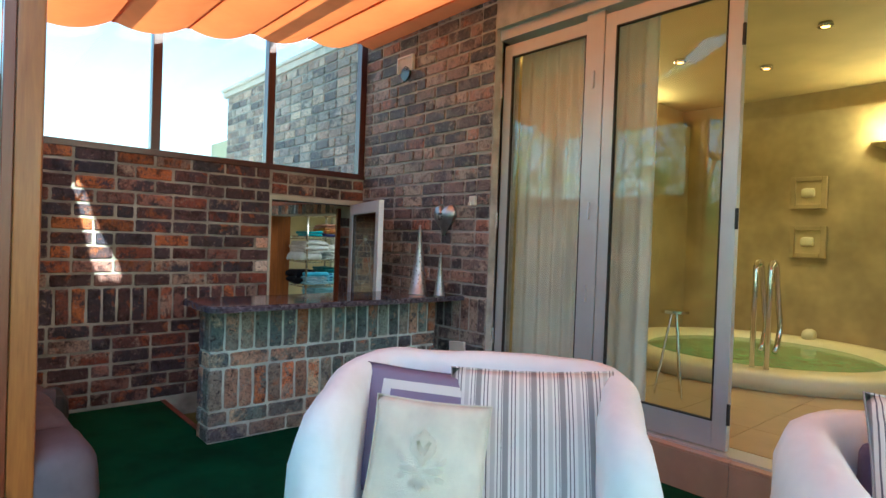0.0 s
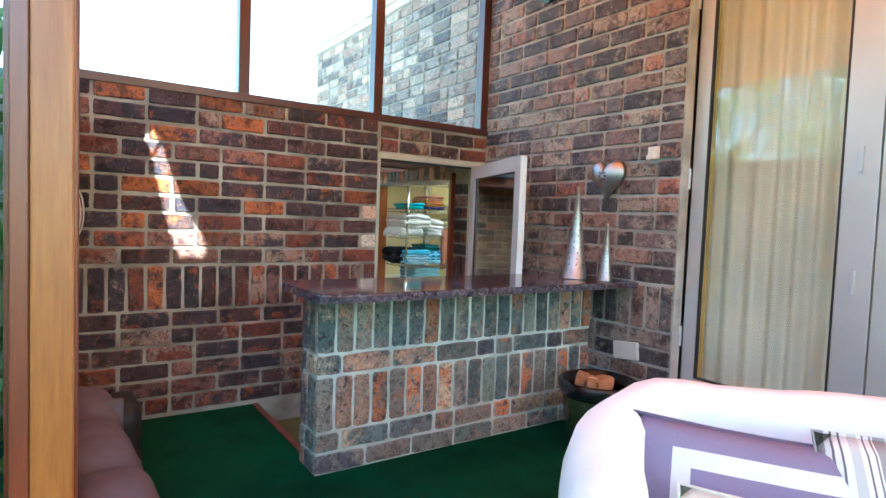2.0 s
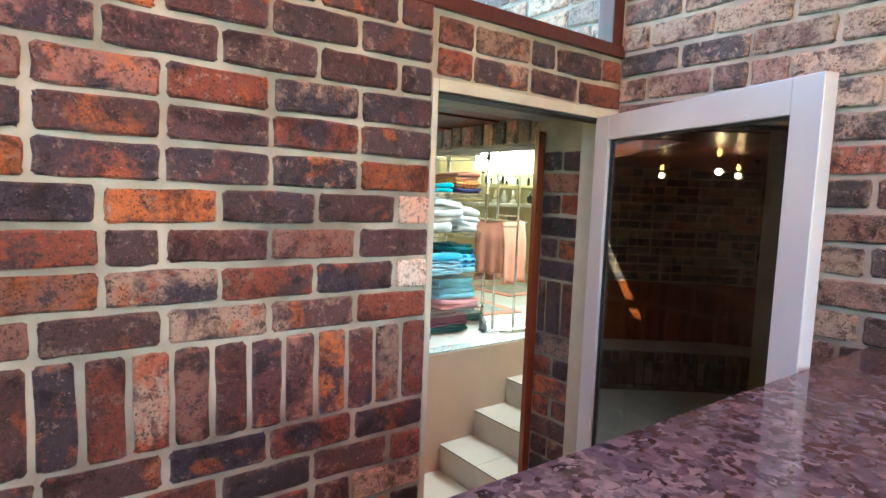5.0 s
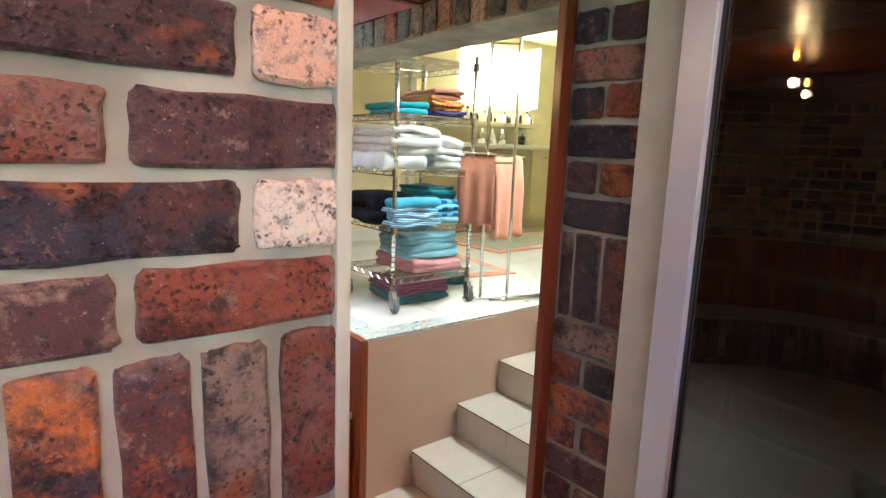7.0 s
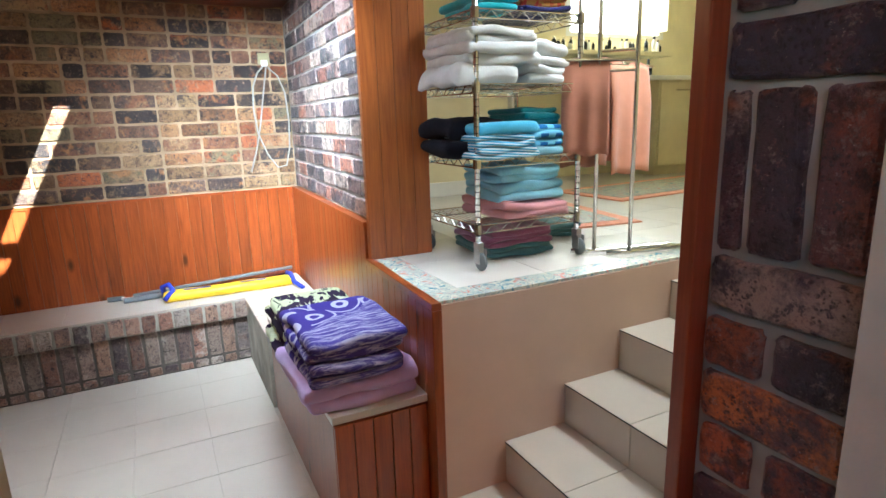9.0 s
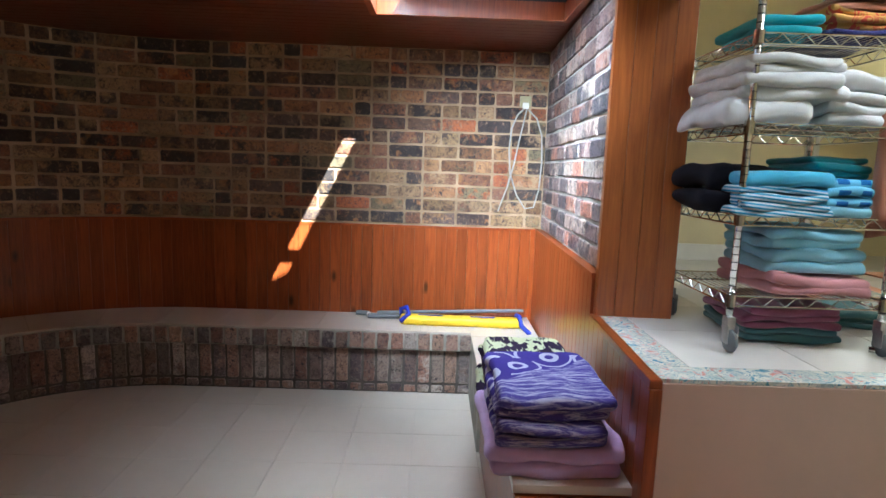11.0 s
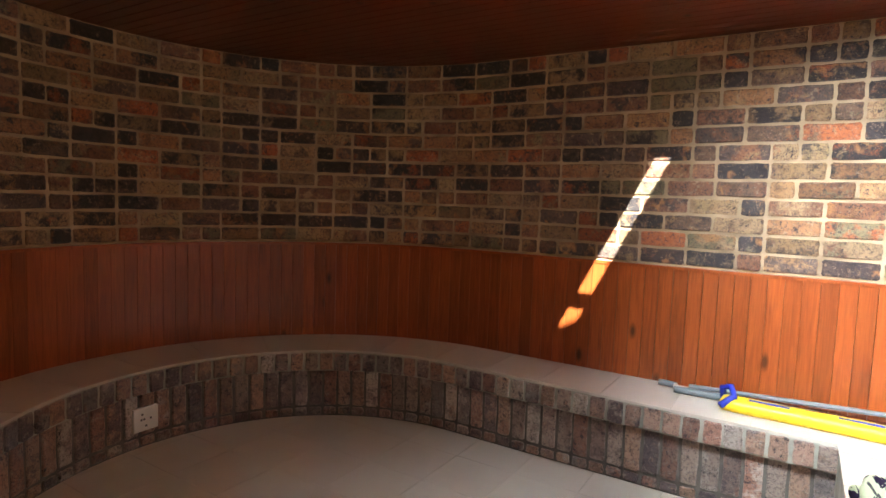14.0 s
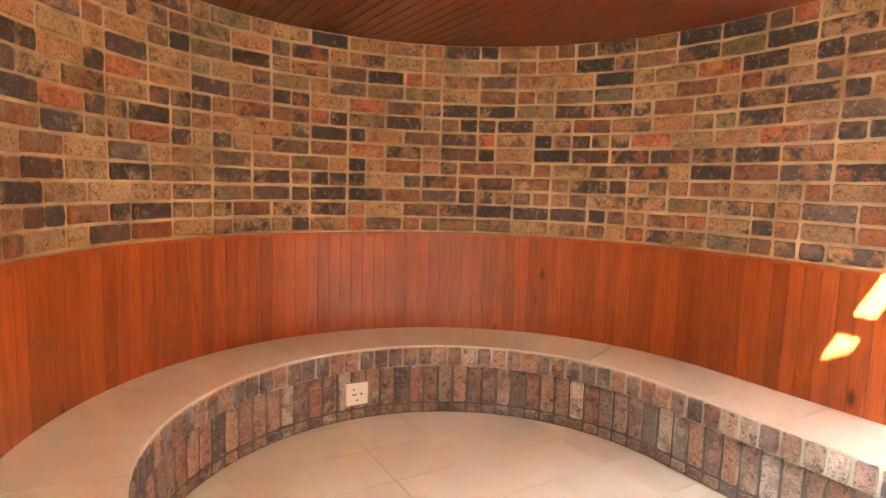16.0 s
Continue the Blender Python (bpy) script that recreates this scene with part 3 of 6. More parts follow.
def thing(name, m, label, category, group=""):
    ob = new(name)
    ob.empty_display_size = 0.1
    ob.matrix_world = m if isinstance(m, Matrix) else pose(*m)
    return tagged(ob, label, category, group)


def plain(name, bm, material, m, label, category, group="", smooth=False):
    """A thing of one mesh."""
    me = mesh_of(bm, name, smooth)
    me.materials.append(material)
    ob = new(name, me)
    ob.matrix_world = m if isinstance(m, Matrix) else pose(*m)
    return tagged(ob, label, category, group)


def simple(fn, *args, **kw):
    bm = bmesh.new()
    fn(bm, *args, **kw)
    return bm


def boxes(*rows, bevel=0.0):
    bm = bmesh.new()
    for r in rows:
        box(bm, *r, bevel=bevel)
    return bm


# ---- bricks ----
_brick_cache = {}
_rb = random.Random(5)


def brick_points(w, h, k):
    """Outline, rim and front of a worn brick of that pitch; y points out of the wall."""
    r = random.Random(int(w * 1000) * 131 + int(h * 1000) * 17 + k)
    a, b = w / 2 - 0.0062 - r.uniform(0, 0.0035), h / 2 - 0.0060 - r.uniform(0, 0.002)
    c = min(0.010, a * 0.42, b * 0.42)
    out = []
    for sx, sz, q in ((-1, -1, 180), (1, -1, 270), (1, 1, 0), (-1, 1, 90)):
        for t in (5, 30, 60, 85):
            g = radians(q + t)
            out.append((sx * (a - c) + c * math.cos(g), sz * (b - c) + c * math.sin(g)))
        for f in ((-0.55, 0, 0.55) if a > 0.08 or b > 0.08 else (-0.3, 0.3)):
            if sx * sz > 0:
                out.append((-sx * f * a * -1 if sz < 0 else -sx * f * a, sz * b))
            else:
                out.append((sx * a, -sz * f * b if sx > 0 else -sz * f * b))
    out = sorted(out, key=lambda p: math.atan2(p[1] / b, p[0] / a))
    out = [(x + r.uniform(-0.0028, 0.002), z + r.uniform(-0.0028, 0.002)) for x, z in out]
    proud = 0.011 + r.uniform(-0.003, 0.003)
    return [[(x, -0.004, z) for x, z in out], [(x, proud - 0.0045, z) for x, z in out], [(x * (1 - 0.0055 / a), proud + r.uniform(-0.0015, 0.001), z * (1 - 0.0055 / b)) for x, z in out]]


def brick_faces(base=0, n=16):
    f = []
    for k in range(n):
        m = (k + 1) % n
        for lvl in (0, n):
            f.append((base + lvl + k, base + lvl + m, base + lvl + n + m, base + lvl + n + k))
    f.append(tuple(base + 2 * n + k for k in range(n)))
    return f


def brick_mesh(w, h, k, material):
    key = (round(w, 3), round(h, 3), k, material.name)
    if key not in _brick_cache:
        rows = brick_points(w, h, k)
        me = bpy.data.meshes.new("brick")
        me.from_pydata([p for row in rows for p in row], [], brick_faces(0, len(rows[0])))
        me.materials.append(material)
        _brick_cache[key] = me
    return _brick_cache[key]


def wall_rows(z0, pattern, s0, s1, holes=(), seed=1, halves=0.16, odd=0):
    """Lay courses from z0 up. pattern: s stretchers, v soldiers, h headers on edge, e headers. Returns (s, z, w, h)."""
    r = random.Random(seed)
    size = {"s": (0.236, 0.09), "v": (0.0865, 0.236), "e": (0.118, 0.09), "h": (0.0865, 0.118), "q": (0.0865, 0.06)}
    out, z = [], z0
    for i, kind in enumerate(pattern):
        w0, h = size[kind]
        segs = [(s0, s1)]
        for a, b, za, zb in holes:
            if za < z + h * 0.6 and zb > z + h * 0.4:
                segs = [q for p, t in segs for q in ((p, min(t, a)), (max(p, b), t)) if q[1] - q[0] > 0.03]
        for p, t in segs:
            s = p - (w0 / 2 if kind == "s" and (i + odd) % 2 else 0.0)
            while s < t - 0.012:
                w = w0
                if kind == "s" and r.random() < halves:
                    w = w0 / 2
                a, b = max(s, p), min(s + w, t)
                if t - b < 0.035:
                    b = t
                if b - a > 0.03:
                    out.append(((a + b) / 2, z + h / 2, b - a, h))
                s = max(s + w, b)
        z += h
    return out


LAY = []


def lay(parent, rows, at, kind, focus, limit=300):
    """Keep the bricks for the end of the file. at(s) gives the point at height 0 and the unit vector along the wall; the brick faces the other way from up x along."""
    LAY.append((parent, rows, at, kind, Vector(focus), limit))


def straight(p, d):
    p, d = Vector((*p, 0)), Vector((*d, 0)).normalized()
    return lambda s: (p + d * s, d)


def lay_all():
    for parent, rows, at, kind, focus, limit in LAY:
        objm, loosem = BRICK[kind]
        placed = []
        for s, z, w, h in rows:
            p, d = at(s)
            p = p + Vector((0, 0, z))
            x, up = d, Vector((0, 0, 1))
            y = up.cross(x)
            m = Matrix((x, y, up)).transposed().to_4x4()
            m.translation = p
            placed.append(((p - focus).length, m, w, h))
        placed.sort(key=lambda q: q[0])
        for _, m, w, h in placed[:limit]:
            wq = round(w / 0.004) * 0.004
            ob = new("brick", brick_mesh(wq, h, _rb.randrange(6), objm))
            ob.matrix_world = m @ pose(_rb.uniform(-0.002, 0.002), 0, _rb.uniform(-0.002, 0.002), 0, _rb.uniform(-0.8, 0.8), 0)
            ob.parent = parent
        rest = placed[limit:]
        if rest:
            vs, fs = [], []
            for _, m, w, h in rest:
                base = len(vs)
                ring = brick_points(w, h, _rb.randrange(6))
                for row in ring:
                    vs += [m @ Vector(p) for p in row]
                fs += brick_faces(base, len(ring[0]))
            me = bpy.data.meshes.new("bricks")
            me.from_pydata(vs, [], fs)
            me.materials.append(loosem)
            ob = new("bricks", me)
            ob.parent = parent
            tagged(ob, kind="stuff")


# ---- the sunroom ----
DOOR = (2.55, 3.32)
bm = boxes((-1.8, 1.83, -3.1, 5.6, -0.1, 0.0), (1.83, 3.4, -3.1, 4.76, -0.1, 0.0))
floor = structure("floor", bm, M["carpet"], "dark green artificial turf carpet laid over the whole sunroom floor")
structure("floor_pit", boxes((1.83, 3.4, 4.7, 5.6, -0.45, -0.35), (2.55, 3.4, 5.6, 5.83, -0.62, -0.525)), M["red_step"], "dark red-brown sunken floor between the bar and the door")
structure("pit_edge", boxes((1.80, 1.83, 4.76, 5.6, -0.36, 0.004)), M["red_step"], "red-brown brick riser below the edge of the carpet")
structure("pit_edge", boxes((1.83, 3.4, 4.56, 4.60, -0.36, -0.102)), M["mortar"], "concrete riser below the bar")

bm = boxes((0.2, DOOR[0], 5.6, 5.785, -0.8, 1.68), (1.62, 1.85, 5.735, 6.32, -0.8, 1.66), (DOOR[0], 3.4, 5.6, 6.0, 1.485, 1.68), (3.4, 5.6, 5.6, 5.98, -0.7, 1.68), (-0.9, 1.62, 5.735, 5.9, -0.8, 1.68))
wall_back = structure("wall_back", bm, M["mortar"], "rough clinker brick wall with a door opening and a high window above")
low = wall_rows(0.02, "ssssssvssssssss", 0.0, 1.63, (), 3, 0.12, 1)
white = [q for q in low if q[0] < 0.10 and (0.88 < q[1] < 0.98 or 1.06 < q[1] < 1.16)]
low = [q for q in low if q not in white]
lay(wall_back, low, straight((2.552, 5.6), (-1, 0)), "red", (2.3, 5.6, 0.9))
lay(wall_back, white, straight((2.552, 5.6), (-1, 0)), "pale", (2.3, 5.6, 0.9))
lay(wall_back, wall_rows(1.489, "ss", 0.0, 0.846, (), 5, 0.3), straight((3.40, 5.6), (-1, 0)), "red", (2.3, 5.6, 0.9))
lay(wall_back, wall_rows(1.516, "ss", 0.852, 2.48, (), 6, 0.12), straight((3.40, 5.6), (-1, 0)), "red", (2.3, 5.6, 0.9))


def flip(rows, total):
    return [(total - s, z, w, h) for s, z, w, h in rows]



# the pier on the far side of the opening, and the lintel over it
rows = wall_rows(-0.675, "es" * 7 + "v" + "se" * 3 + "s", 0.0, 0.222, (), 9, 0.0, 1)
rows = [(s, z, w, h) for s, z, w, h in rows if z + h / 2 < 1.42]
lay(wall_back, rows, straight((3.398, 5.735), (0, 1)), "red", (3.4, 5.9, 0.6))
structure("trim", boxes((3.36, 3.40, 5.958, 5.985, -0.68, 1.44), bevel=0.003), M["frame_wood"], "dark red wooden corner trim beside the brick pier")
structure("reveal", boxes((DOOR[0] - 0.004, DOOR[0] + 0.008, 5.70, 5.795, -0.75, 1.48)), M["cream_plaster"], "cream plastered reveal of the door opening")

door_frame = thing("door_1", (0, 0, 0), "", "")
tagged(door_frame, "pale painted aluminium door frame round the opening behind the bar", "door", "", "structure")
part("jamb", boxes((2.540, 2.560, 5.585, 5.70, -0.52, 1.485), bevel=0.003), M["door_frame"], door_frame)
part("jamb", boxes((3.345, 3.395, 5.590, 5.722, -0.62, 1.485), bevel=0.003), M["door_frame"], door_frame)
part("seal", boxes((3.326, 3.345, 5.592, 5.612, -0.52, 1.44)), M["black_seal"], door_frame)
part("seal", boxes((2.562, 3.343, 5.592, 5.652, 1.443, 1.4515)), M["black_seal"], door_frame)
part("head", boxes((2.560, 3.343, 5.585, 5.655, 1.452, 1.486), bevel=0.003), M["door_frame"], door_frame)
leaf = thing("glass_door", (3.30, 5.585, 0), "open glazed door with a silver-white aluminium frame, swung out against the wall", "door")
leaf.matrix_world = Matrix.Translation((3.29, 5.59, 0)) @ Matrix.Rotation(radians(71.5 - 180), 4, "Z")
part("frame", boxes((0, 0.08, -0.02, 0.02, -0.33, 1.455), (0.795, 0.875, -0.02, 0.02, -0.33, 1.455), (0.08, 0.795, -0.02, 0.02, 1.37, 1.455), (0.08, 0.795, -0.02, 0.02, -0.33, -0.22), bevel=0.003), M["white_alu"], leaf)
part("pane", boxes((0.08, 0.795, -0.004, 0.004, -0.22, 1.37)), M["dark_glass"], leaf).visible_shadow = False
part("seal", boxes((0.078, 0.086, -0.008, 0.008, -0.22, 1.37), (0.789, 0.797, -0.008, 0.008, -0.22, 1.37), (0.08, 0.795, -0.008, 0.008, 1.363, 1.371)), M["black_seal"], leaf)

# the high window
ROOF0 = 2.62


def roof_z(x):
    return ROOF0 + 0.18 * (x - 1.07)


win = tagged(new("window_1"), "row of large high panes in dark red-brown wooden frames", "window", "", "structure")
part("sill", boxes((0.9, 3.4, 5.585, 5.68, 1.68, 1.725), bevel=0.004), M["dark_frame"], win)
for x in (0.93, 1.722, 2.536, 3.37):
    part("mullion", boxes((x - 0.03, x + 0.03, 5.60, 5.67, 1.725, roof_z(x) + (0.29 if x < 3 else 0.04)), bevel=0.004), M["dark_frame"], win)
for a, b in ((0.96, 1.692), (1.752, 2.506), (2.566, 3.34)):
    p = part("pane", boxes((a, b, 5.635, 5.641, 1.725, roof_z(a) + 0.33)), M["glass"], win)
    p.visible_shadow = False

# the wall of the house
bm = boxes((3.4, 3.64, 4.05, 5.6, -0.5, 3.12), (3.4, 3.64, -2.0, 4.05, 2.6, 3.12), (3.4, 3.64, 5.6, 8.85, 1.62, 2.95))
wall_east = structure("wall_east", bm, M["mortar_pale"], "grey-purple clinker brick wall of the house")
rows = [r for r in wall_rows(0.02, "ssssss" + "v" + "s" * 28, 0.0, 1.55, (), 4) if r[1] < 3.08]
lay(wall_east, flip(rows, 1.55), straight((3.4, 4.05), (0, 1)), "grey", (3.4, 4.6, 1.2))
# bricks above the flat roof, with the sunlight already in their colour
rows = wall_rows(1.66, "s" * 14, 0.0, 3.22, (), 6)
lay(wall_east, rows, straight((3.4, 5.63), (0, 1)), "sunlit", (3.4, 6.8, 2.3), 200)
structure("roof_edge", boxes((3.37, 3.42, 5.6, 8.95, 2.93, 3.0), (3.35, 3.42, 5.6, 8.98, 3.0, 3.04), bevel=0.006), M["gutter"], "pale gutter and fascia along the roof edge")
structure("flat_roof", boxes((-1.2, 2.42, 5.70, 10.0, 1.60, 1.66), (2.42, 3.60, 8.72, 10.0, 1.60, 1.66), (2.42, 3.60, 5.70, 6.70, 1.60, 1.66), (3.54, 3.60, 6.70, 8.72, 1.60, 1.66)), M["roofing"], "pale flat roof over the curved room")

# folding patio doors
LEDGE = 0.2
ledge = structure("ledge", boxes((3.4, 3.62, -2.0, 4.05, 0.0, LEDGE - 0.012)), M["grout"], "tiled step under the patio doors")
patio = tagged(new("door_2"), "cream and silver aluminium folding patio door with clear glass", "door", "", "structure")
part("post", boxes((3.46, 3.56, 4.05, 4.12, LEDGE, 2.54), bevel=0.004), M["alu"], patio)
part("head", boxes((3.44, 3.56, -2.0, 4.12, 2.53, 2.61), bevel=0.004), M["alu"], patio)
part("mullion", boxes((3.47, 3.55, 3.262, 3.385, LEDGE, 2.53), bevel=0.004), M["alu"], patio)
part("track", boxes((3.44, 3.58, -2.0, 4.05, LEDGE - 0.01, LEDGE + 0.012)), M["alu"], patio)


def patio_leaf(y0, y1, x=3.50):
    lf = part("leaf", boxes((x - 0.02, x + 0.02, y0, y0 + 0.07, LEDGE + 0.02, 2.50), (x - 0.02, x + 0.02, y1 - 0.07, y1, LEDGE + 0.02, 2.50), (x - 0.02, x + 0.02, y0 + 0.07, y1 - 0.07, 2.42, 2.50), (x - 0.02, x + 0.02, y0 + 0.07, y1 - 0.07, LEDGE + 0.02, LEDGE + 0.15), bevel=0.003), M["alu"], patio)
    part("pane", boxes((x - 0.003, x + 0.003, y0 + 0.07, y1 - 0.07, LEDGE + 0.15, 2.42)), M["door_glass"], lf).visible_shadow = False
    sx = x - 0.021
    part("seal", boxes((sx, x, y0 + 0.07, y0 + 0.078, LEDGE + 0.15, 2.42), (sx, x, y1 - 0.078, y1 - 0.07, LEDGE + 0.15, 2.42), (sx, x, y0 + 0.07, y1 - 0.07, 2.412, 2.42), (sx, x, y0 + 0.07, y1 - 0.07, LEDGE + 0.15, LEDGE + 0.158)), M["black_seal"], lf)
    return lf


l1 = patio_leaf(3.32, 4.045)
l2 = patio_leaf(2.50, 3.255, 3.49)
for z in (0.55, 1.33, 2.2):
    part("hinge", simple(tube, (3.465, 4.05, z - 0.05), (3.465, 4.05, z + 0.05), 0.009), M["white_alu"], l1)
for z in (0.40, 1.33, 2.2):
    part("hinge", simple(tube, (3.465, 2.493, z - 0.05), (3.465, 2.493, z + 0.05), 0.009), M["black_seal"], l2)
for z in (0.90, 1.38, 2.14):
    part("latch", boxes((3.455, 3.47, 3.315, 3.331, z - 0.05, z + 0.05), bevel=0.003), M["white_alu"], patio)

# canvas blind under the glass roof
def canvas(bm, x0, x1, y0, y1):
    nx, ny = 60, 12
    grid = []
    for i in range(nx + 1):
        x = x0 + (x1 - x0) * i / nx
        ph = ((x - 0.98) / 0.452) % 1.0
        sag = 0.055 * (1 - (2 * ph - 1) ** 2)
        grid.append([bm.verts.new((x, y0 + (y1 - y0) * j / ny, roof_z(x) - 0.19 - sag * (1 + 0.15 * math.sin(j * 1.7)))) for j in range(ny + 1)])
    for a, b in zip(grid, grid[1:]):
        for j in range(ny):
            bm.faces.new((a[j], b[j], b[j + 1], a[j + 1]))
    # a narrow slanting slot, added to let a sun streak onto the back wall
    edges = (((1.77, 4.10), (2.31, 3.06)), ((1.81, 4.10), (2.45, 3.06)))
    cuts = [(Vector((*a, 2.5)), Vector((-(b[1] - a[1]), b[0] - a[0], 0)).normalized()) for a, b in edges]
    cuts += [(Vector((0, 3.06, 0)), Vector((0, 1, 0))), (Vector((0, 4.10, 0)), Vector((0, 1, 0)))]
    for co, no in cuts:
        bmesh.ops.bisect_plane(bm, geom=list(bm.verts) + list(bm.edges) + list(bm.faces), plane_co=co, plane_no=no)
    gone = []
    for f in bm.faces:
        c = f.calc_center_median()
        d = [(c - co).dot(no) for co, no in cuts]
        if d[0] * d[1] < 0 and d[2] > 0 > d[3]:
            gone.append(f)
    bmesh.ops.delete(bm, geom=gone, context="FACES")


blind = thing("canvas_blind", (0, 0, 0), "bright orange canvas roof blind hanging in scallops between its ribs", "blind")
part("cloth", simple(canvas, 0.98, 3.39, -1.9, 5.52), M["orange_canvas"], blind, smooth=True)
for k in range(6):
    x = 0.98 + 0.452 * k
    # the fourth rib is left open at the slot so the sun streak stays whole
    for y0, y1 in (((-1.9, 3.0), (3.62, 5.52)) if k == 3 else ((-1.9, 5.52),)):
        part("rib", simple(tube, (x, y0, roof_z(x) - 0.195), (x, y1, roof_z(x) - 0.195), 0.009), M["orange_canvas"], blind)
part("hem", simple(tube, (3.385, -1.9, 2.84), (3.385, 5.52, 2.84), 0.018), M["orange_canvas"], blind)

# roof glazing and the timber frame of the sunroom
for x in (0.85, 1.72, 2.72):
    structure("rafter", boxes((x - 0.03, x + 0.03, -2.0, 5.7, roof_z(x) + 0.16, roof_z(x) + 0.28)), M["dark_frame"], "dark wooden rafter under the glass roof")
for a, b in ((0.88, 1.69), (1.75, 2.69), (2.75, 3.33)):
    bm = bmesh.new()
    vs = [bm.verts.new(p) for p in ((a, -2, roof_z(a) + 0.29), (b, -2, roof_z(b) + 0.29), (b, 5.7, roof_z(b) + 0.29), (a, 5.7, roof_z(a) + 0.29))]
    bm.faces.new(vs)
    bmesh.ops.solidify(bm, geom=list(bm.faces), thickness=0.006)
    p = structure("roof_pane", bm, M["glass"], "clear glass roof pane")
    p.visible_shadow = False
post = thing("timber_post", (0.86, 3.93, 0), "stout varnished orange-brown timber post at the end of the glazed screen", "post")
part("shaft", boxes((-0.028, 0.055, -0.03, 0.05, 0, 2.62), bevel=0.006), M["post_wood"], post)
part("trim", boxes((-0.066, -0.029, -0.015, 0.04, 0, 2.58), bevel=0.004), M["frame_wood"], post, "darker red-brown trim")


def screen(name, x0, y0, length, angle, label, sashes):
    """Glazed timber screen, along x before its turn."""
    g = tagged(new(name), label, "window", "", "structure")
    g.matrix_world = pose(x0, y0, 0, 0, 0, angle)
    n = len(sashes)
    w = length / n
    for k, rails in enumerate(sashes):
        a = k * w
        part("stile", boxes((a, a + 0.055, -0.025, 0.025, 0, 2.6), bevel=0.004), M["frame_wood"], g)
        for z0, z1 in rails:
            part("rail", boxes((a + 0.055, a + w, -0.022, 0.022, z0, z1), bevel=0.004), M["frame_wood"], g)
        for (z0, z1), (z2, z3) in zip(rails, rails[1:]):
            if z2 - z1 > 0.2:
                p = part("pane", boxes((a + 0.055, a + w, -0.003, 0.003, z1, z2)), M["garden_glass"], g)
                p.visible_shadow = False
    part("stile", boxes((length - 0.05, length, -0.024, 0.024, 0, 2.6), bevel=0.004), M["frame_wood"], g)
    return g


RAILS = [(0, 0.12), (0.62, 0.70), (0.745, 0.80), (1.16, 1.21), (1.245, 1.30), (2.1, 2.16), (2.5, 2.6)]
screen("window_2", -1.72, 3.93, 2.48, 0, "glazed screen in varnished red-brown timber looking onto the garden", [RAILS] * 3)
screen("window_3", 0.90, 3.98, 1.62, 90, "narrow glazed screen in varnished red-brown timber", [[(0, 0.1), (2.5, 2.6)]] * 1)
structure("side_wall", boxes((0.78, 0.88, 4.0, 5.75, 0.0, 1.72)), M["frame_wood"], "dark varnished timber boarding at the end of the room")
screen("window_4", -1.75, -3.0, 6.9, 90, "glazed garden side of the sunroom in red-brown timber", [[(0, 0.12), (0.74, 0.80), (2.1, 2.16), (2.5, 2.6)]] * 6)
screen("window_5", -1.75, -3.0, 5.2, 0, "glazed garden side of the sunroom in red-brown timber", [[(0, 0.12), (0.74, 0.80), (2.1, 2.16), (2.5, 2.6)]] * 5)

# ---- the bar ----
bar = thing("brick_bar", (0, 0, 0), "low brick bar in grey-green and tan bricks with pale joints", "counter")
part("core", boxes((1.772, 3.4, 4.572, 4.74, -0.35, 0.765)), M["mortar_bar"], bar)
rows = wall_rows(0.0, "ssvsv", 0.0, 1.64, (), 11)
rows2 = [(1.64 - s, z, w, h) for s, z, w, h in rows]
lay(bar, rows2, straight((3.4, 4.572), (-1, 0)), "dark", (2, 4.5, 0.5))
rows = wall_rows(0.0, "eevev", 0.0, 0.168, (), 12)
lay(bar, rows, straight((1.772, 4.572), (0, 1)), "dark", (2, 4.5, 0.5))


def slab(bm):
    pts = []
    x0, x1, y0, y1, r = 1.655, 3.40, 4.262, 4.755, 0.07
    for cx, cy, a0 in ((x1, y0, None), (x1, y1, None), (x0 + r, y1 - r, 90), (x0 + r, y0 + r, 180)):
        if a0 is None:
            pts.append((cx, cy))
        else:
            pts += [(cx + r * math.cos(radians(a0 + k * 15)), cy + r * math.sin(radians(a0 + k * 15))) for k in range(7)]
    bot = [bm.verts.new((x, y, 0.768)) for x, y in pts]
    f = bm.faces.new(bot[::-1])
    e = bmesh.ops.extrude_face_region(bm, geom=[f])
    up = [v for v in e["geom"] if isinstance(v, bmesh.types.BMVert)]
    bmesh.ops.translate(bm, verts=up, vec=(0, 0, 0.032))
    es = [g for g in e["geom"] if isinstance(g, bmesh.types.BMEdge)]
    bmesh.ops.bevel(bm, geom=es, offset=0.008, segments=3, affect="EDGES")


plain("bar_top", simple(slab), M["granite"], (0, 0, 0), "polished purple-brown granite slab with rounded corners on the brick bar", "worktop")


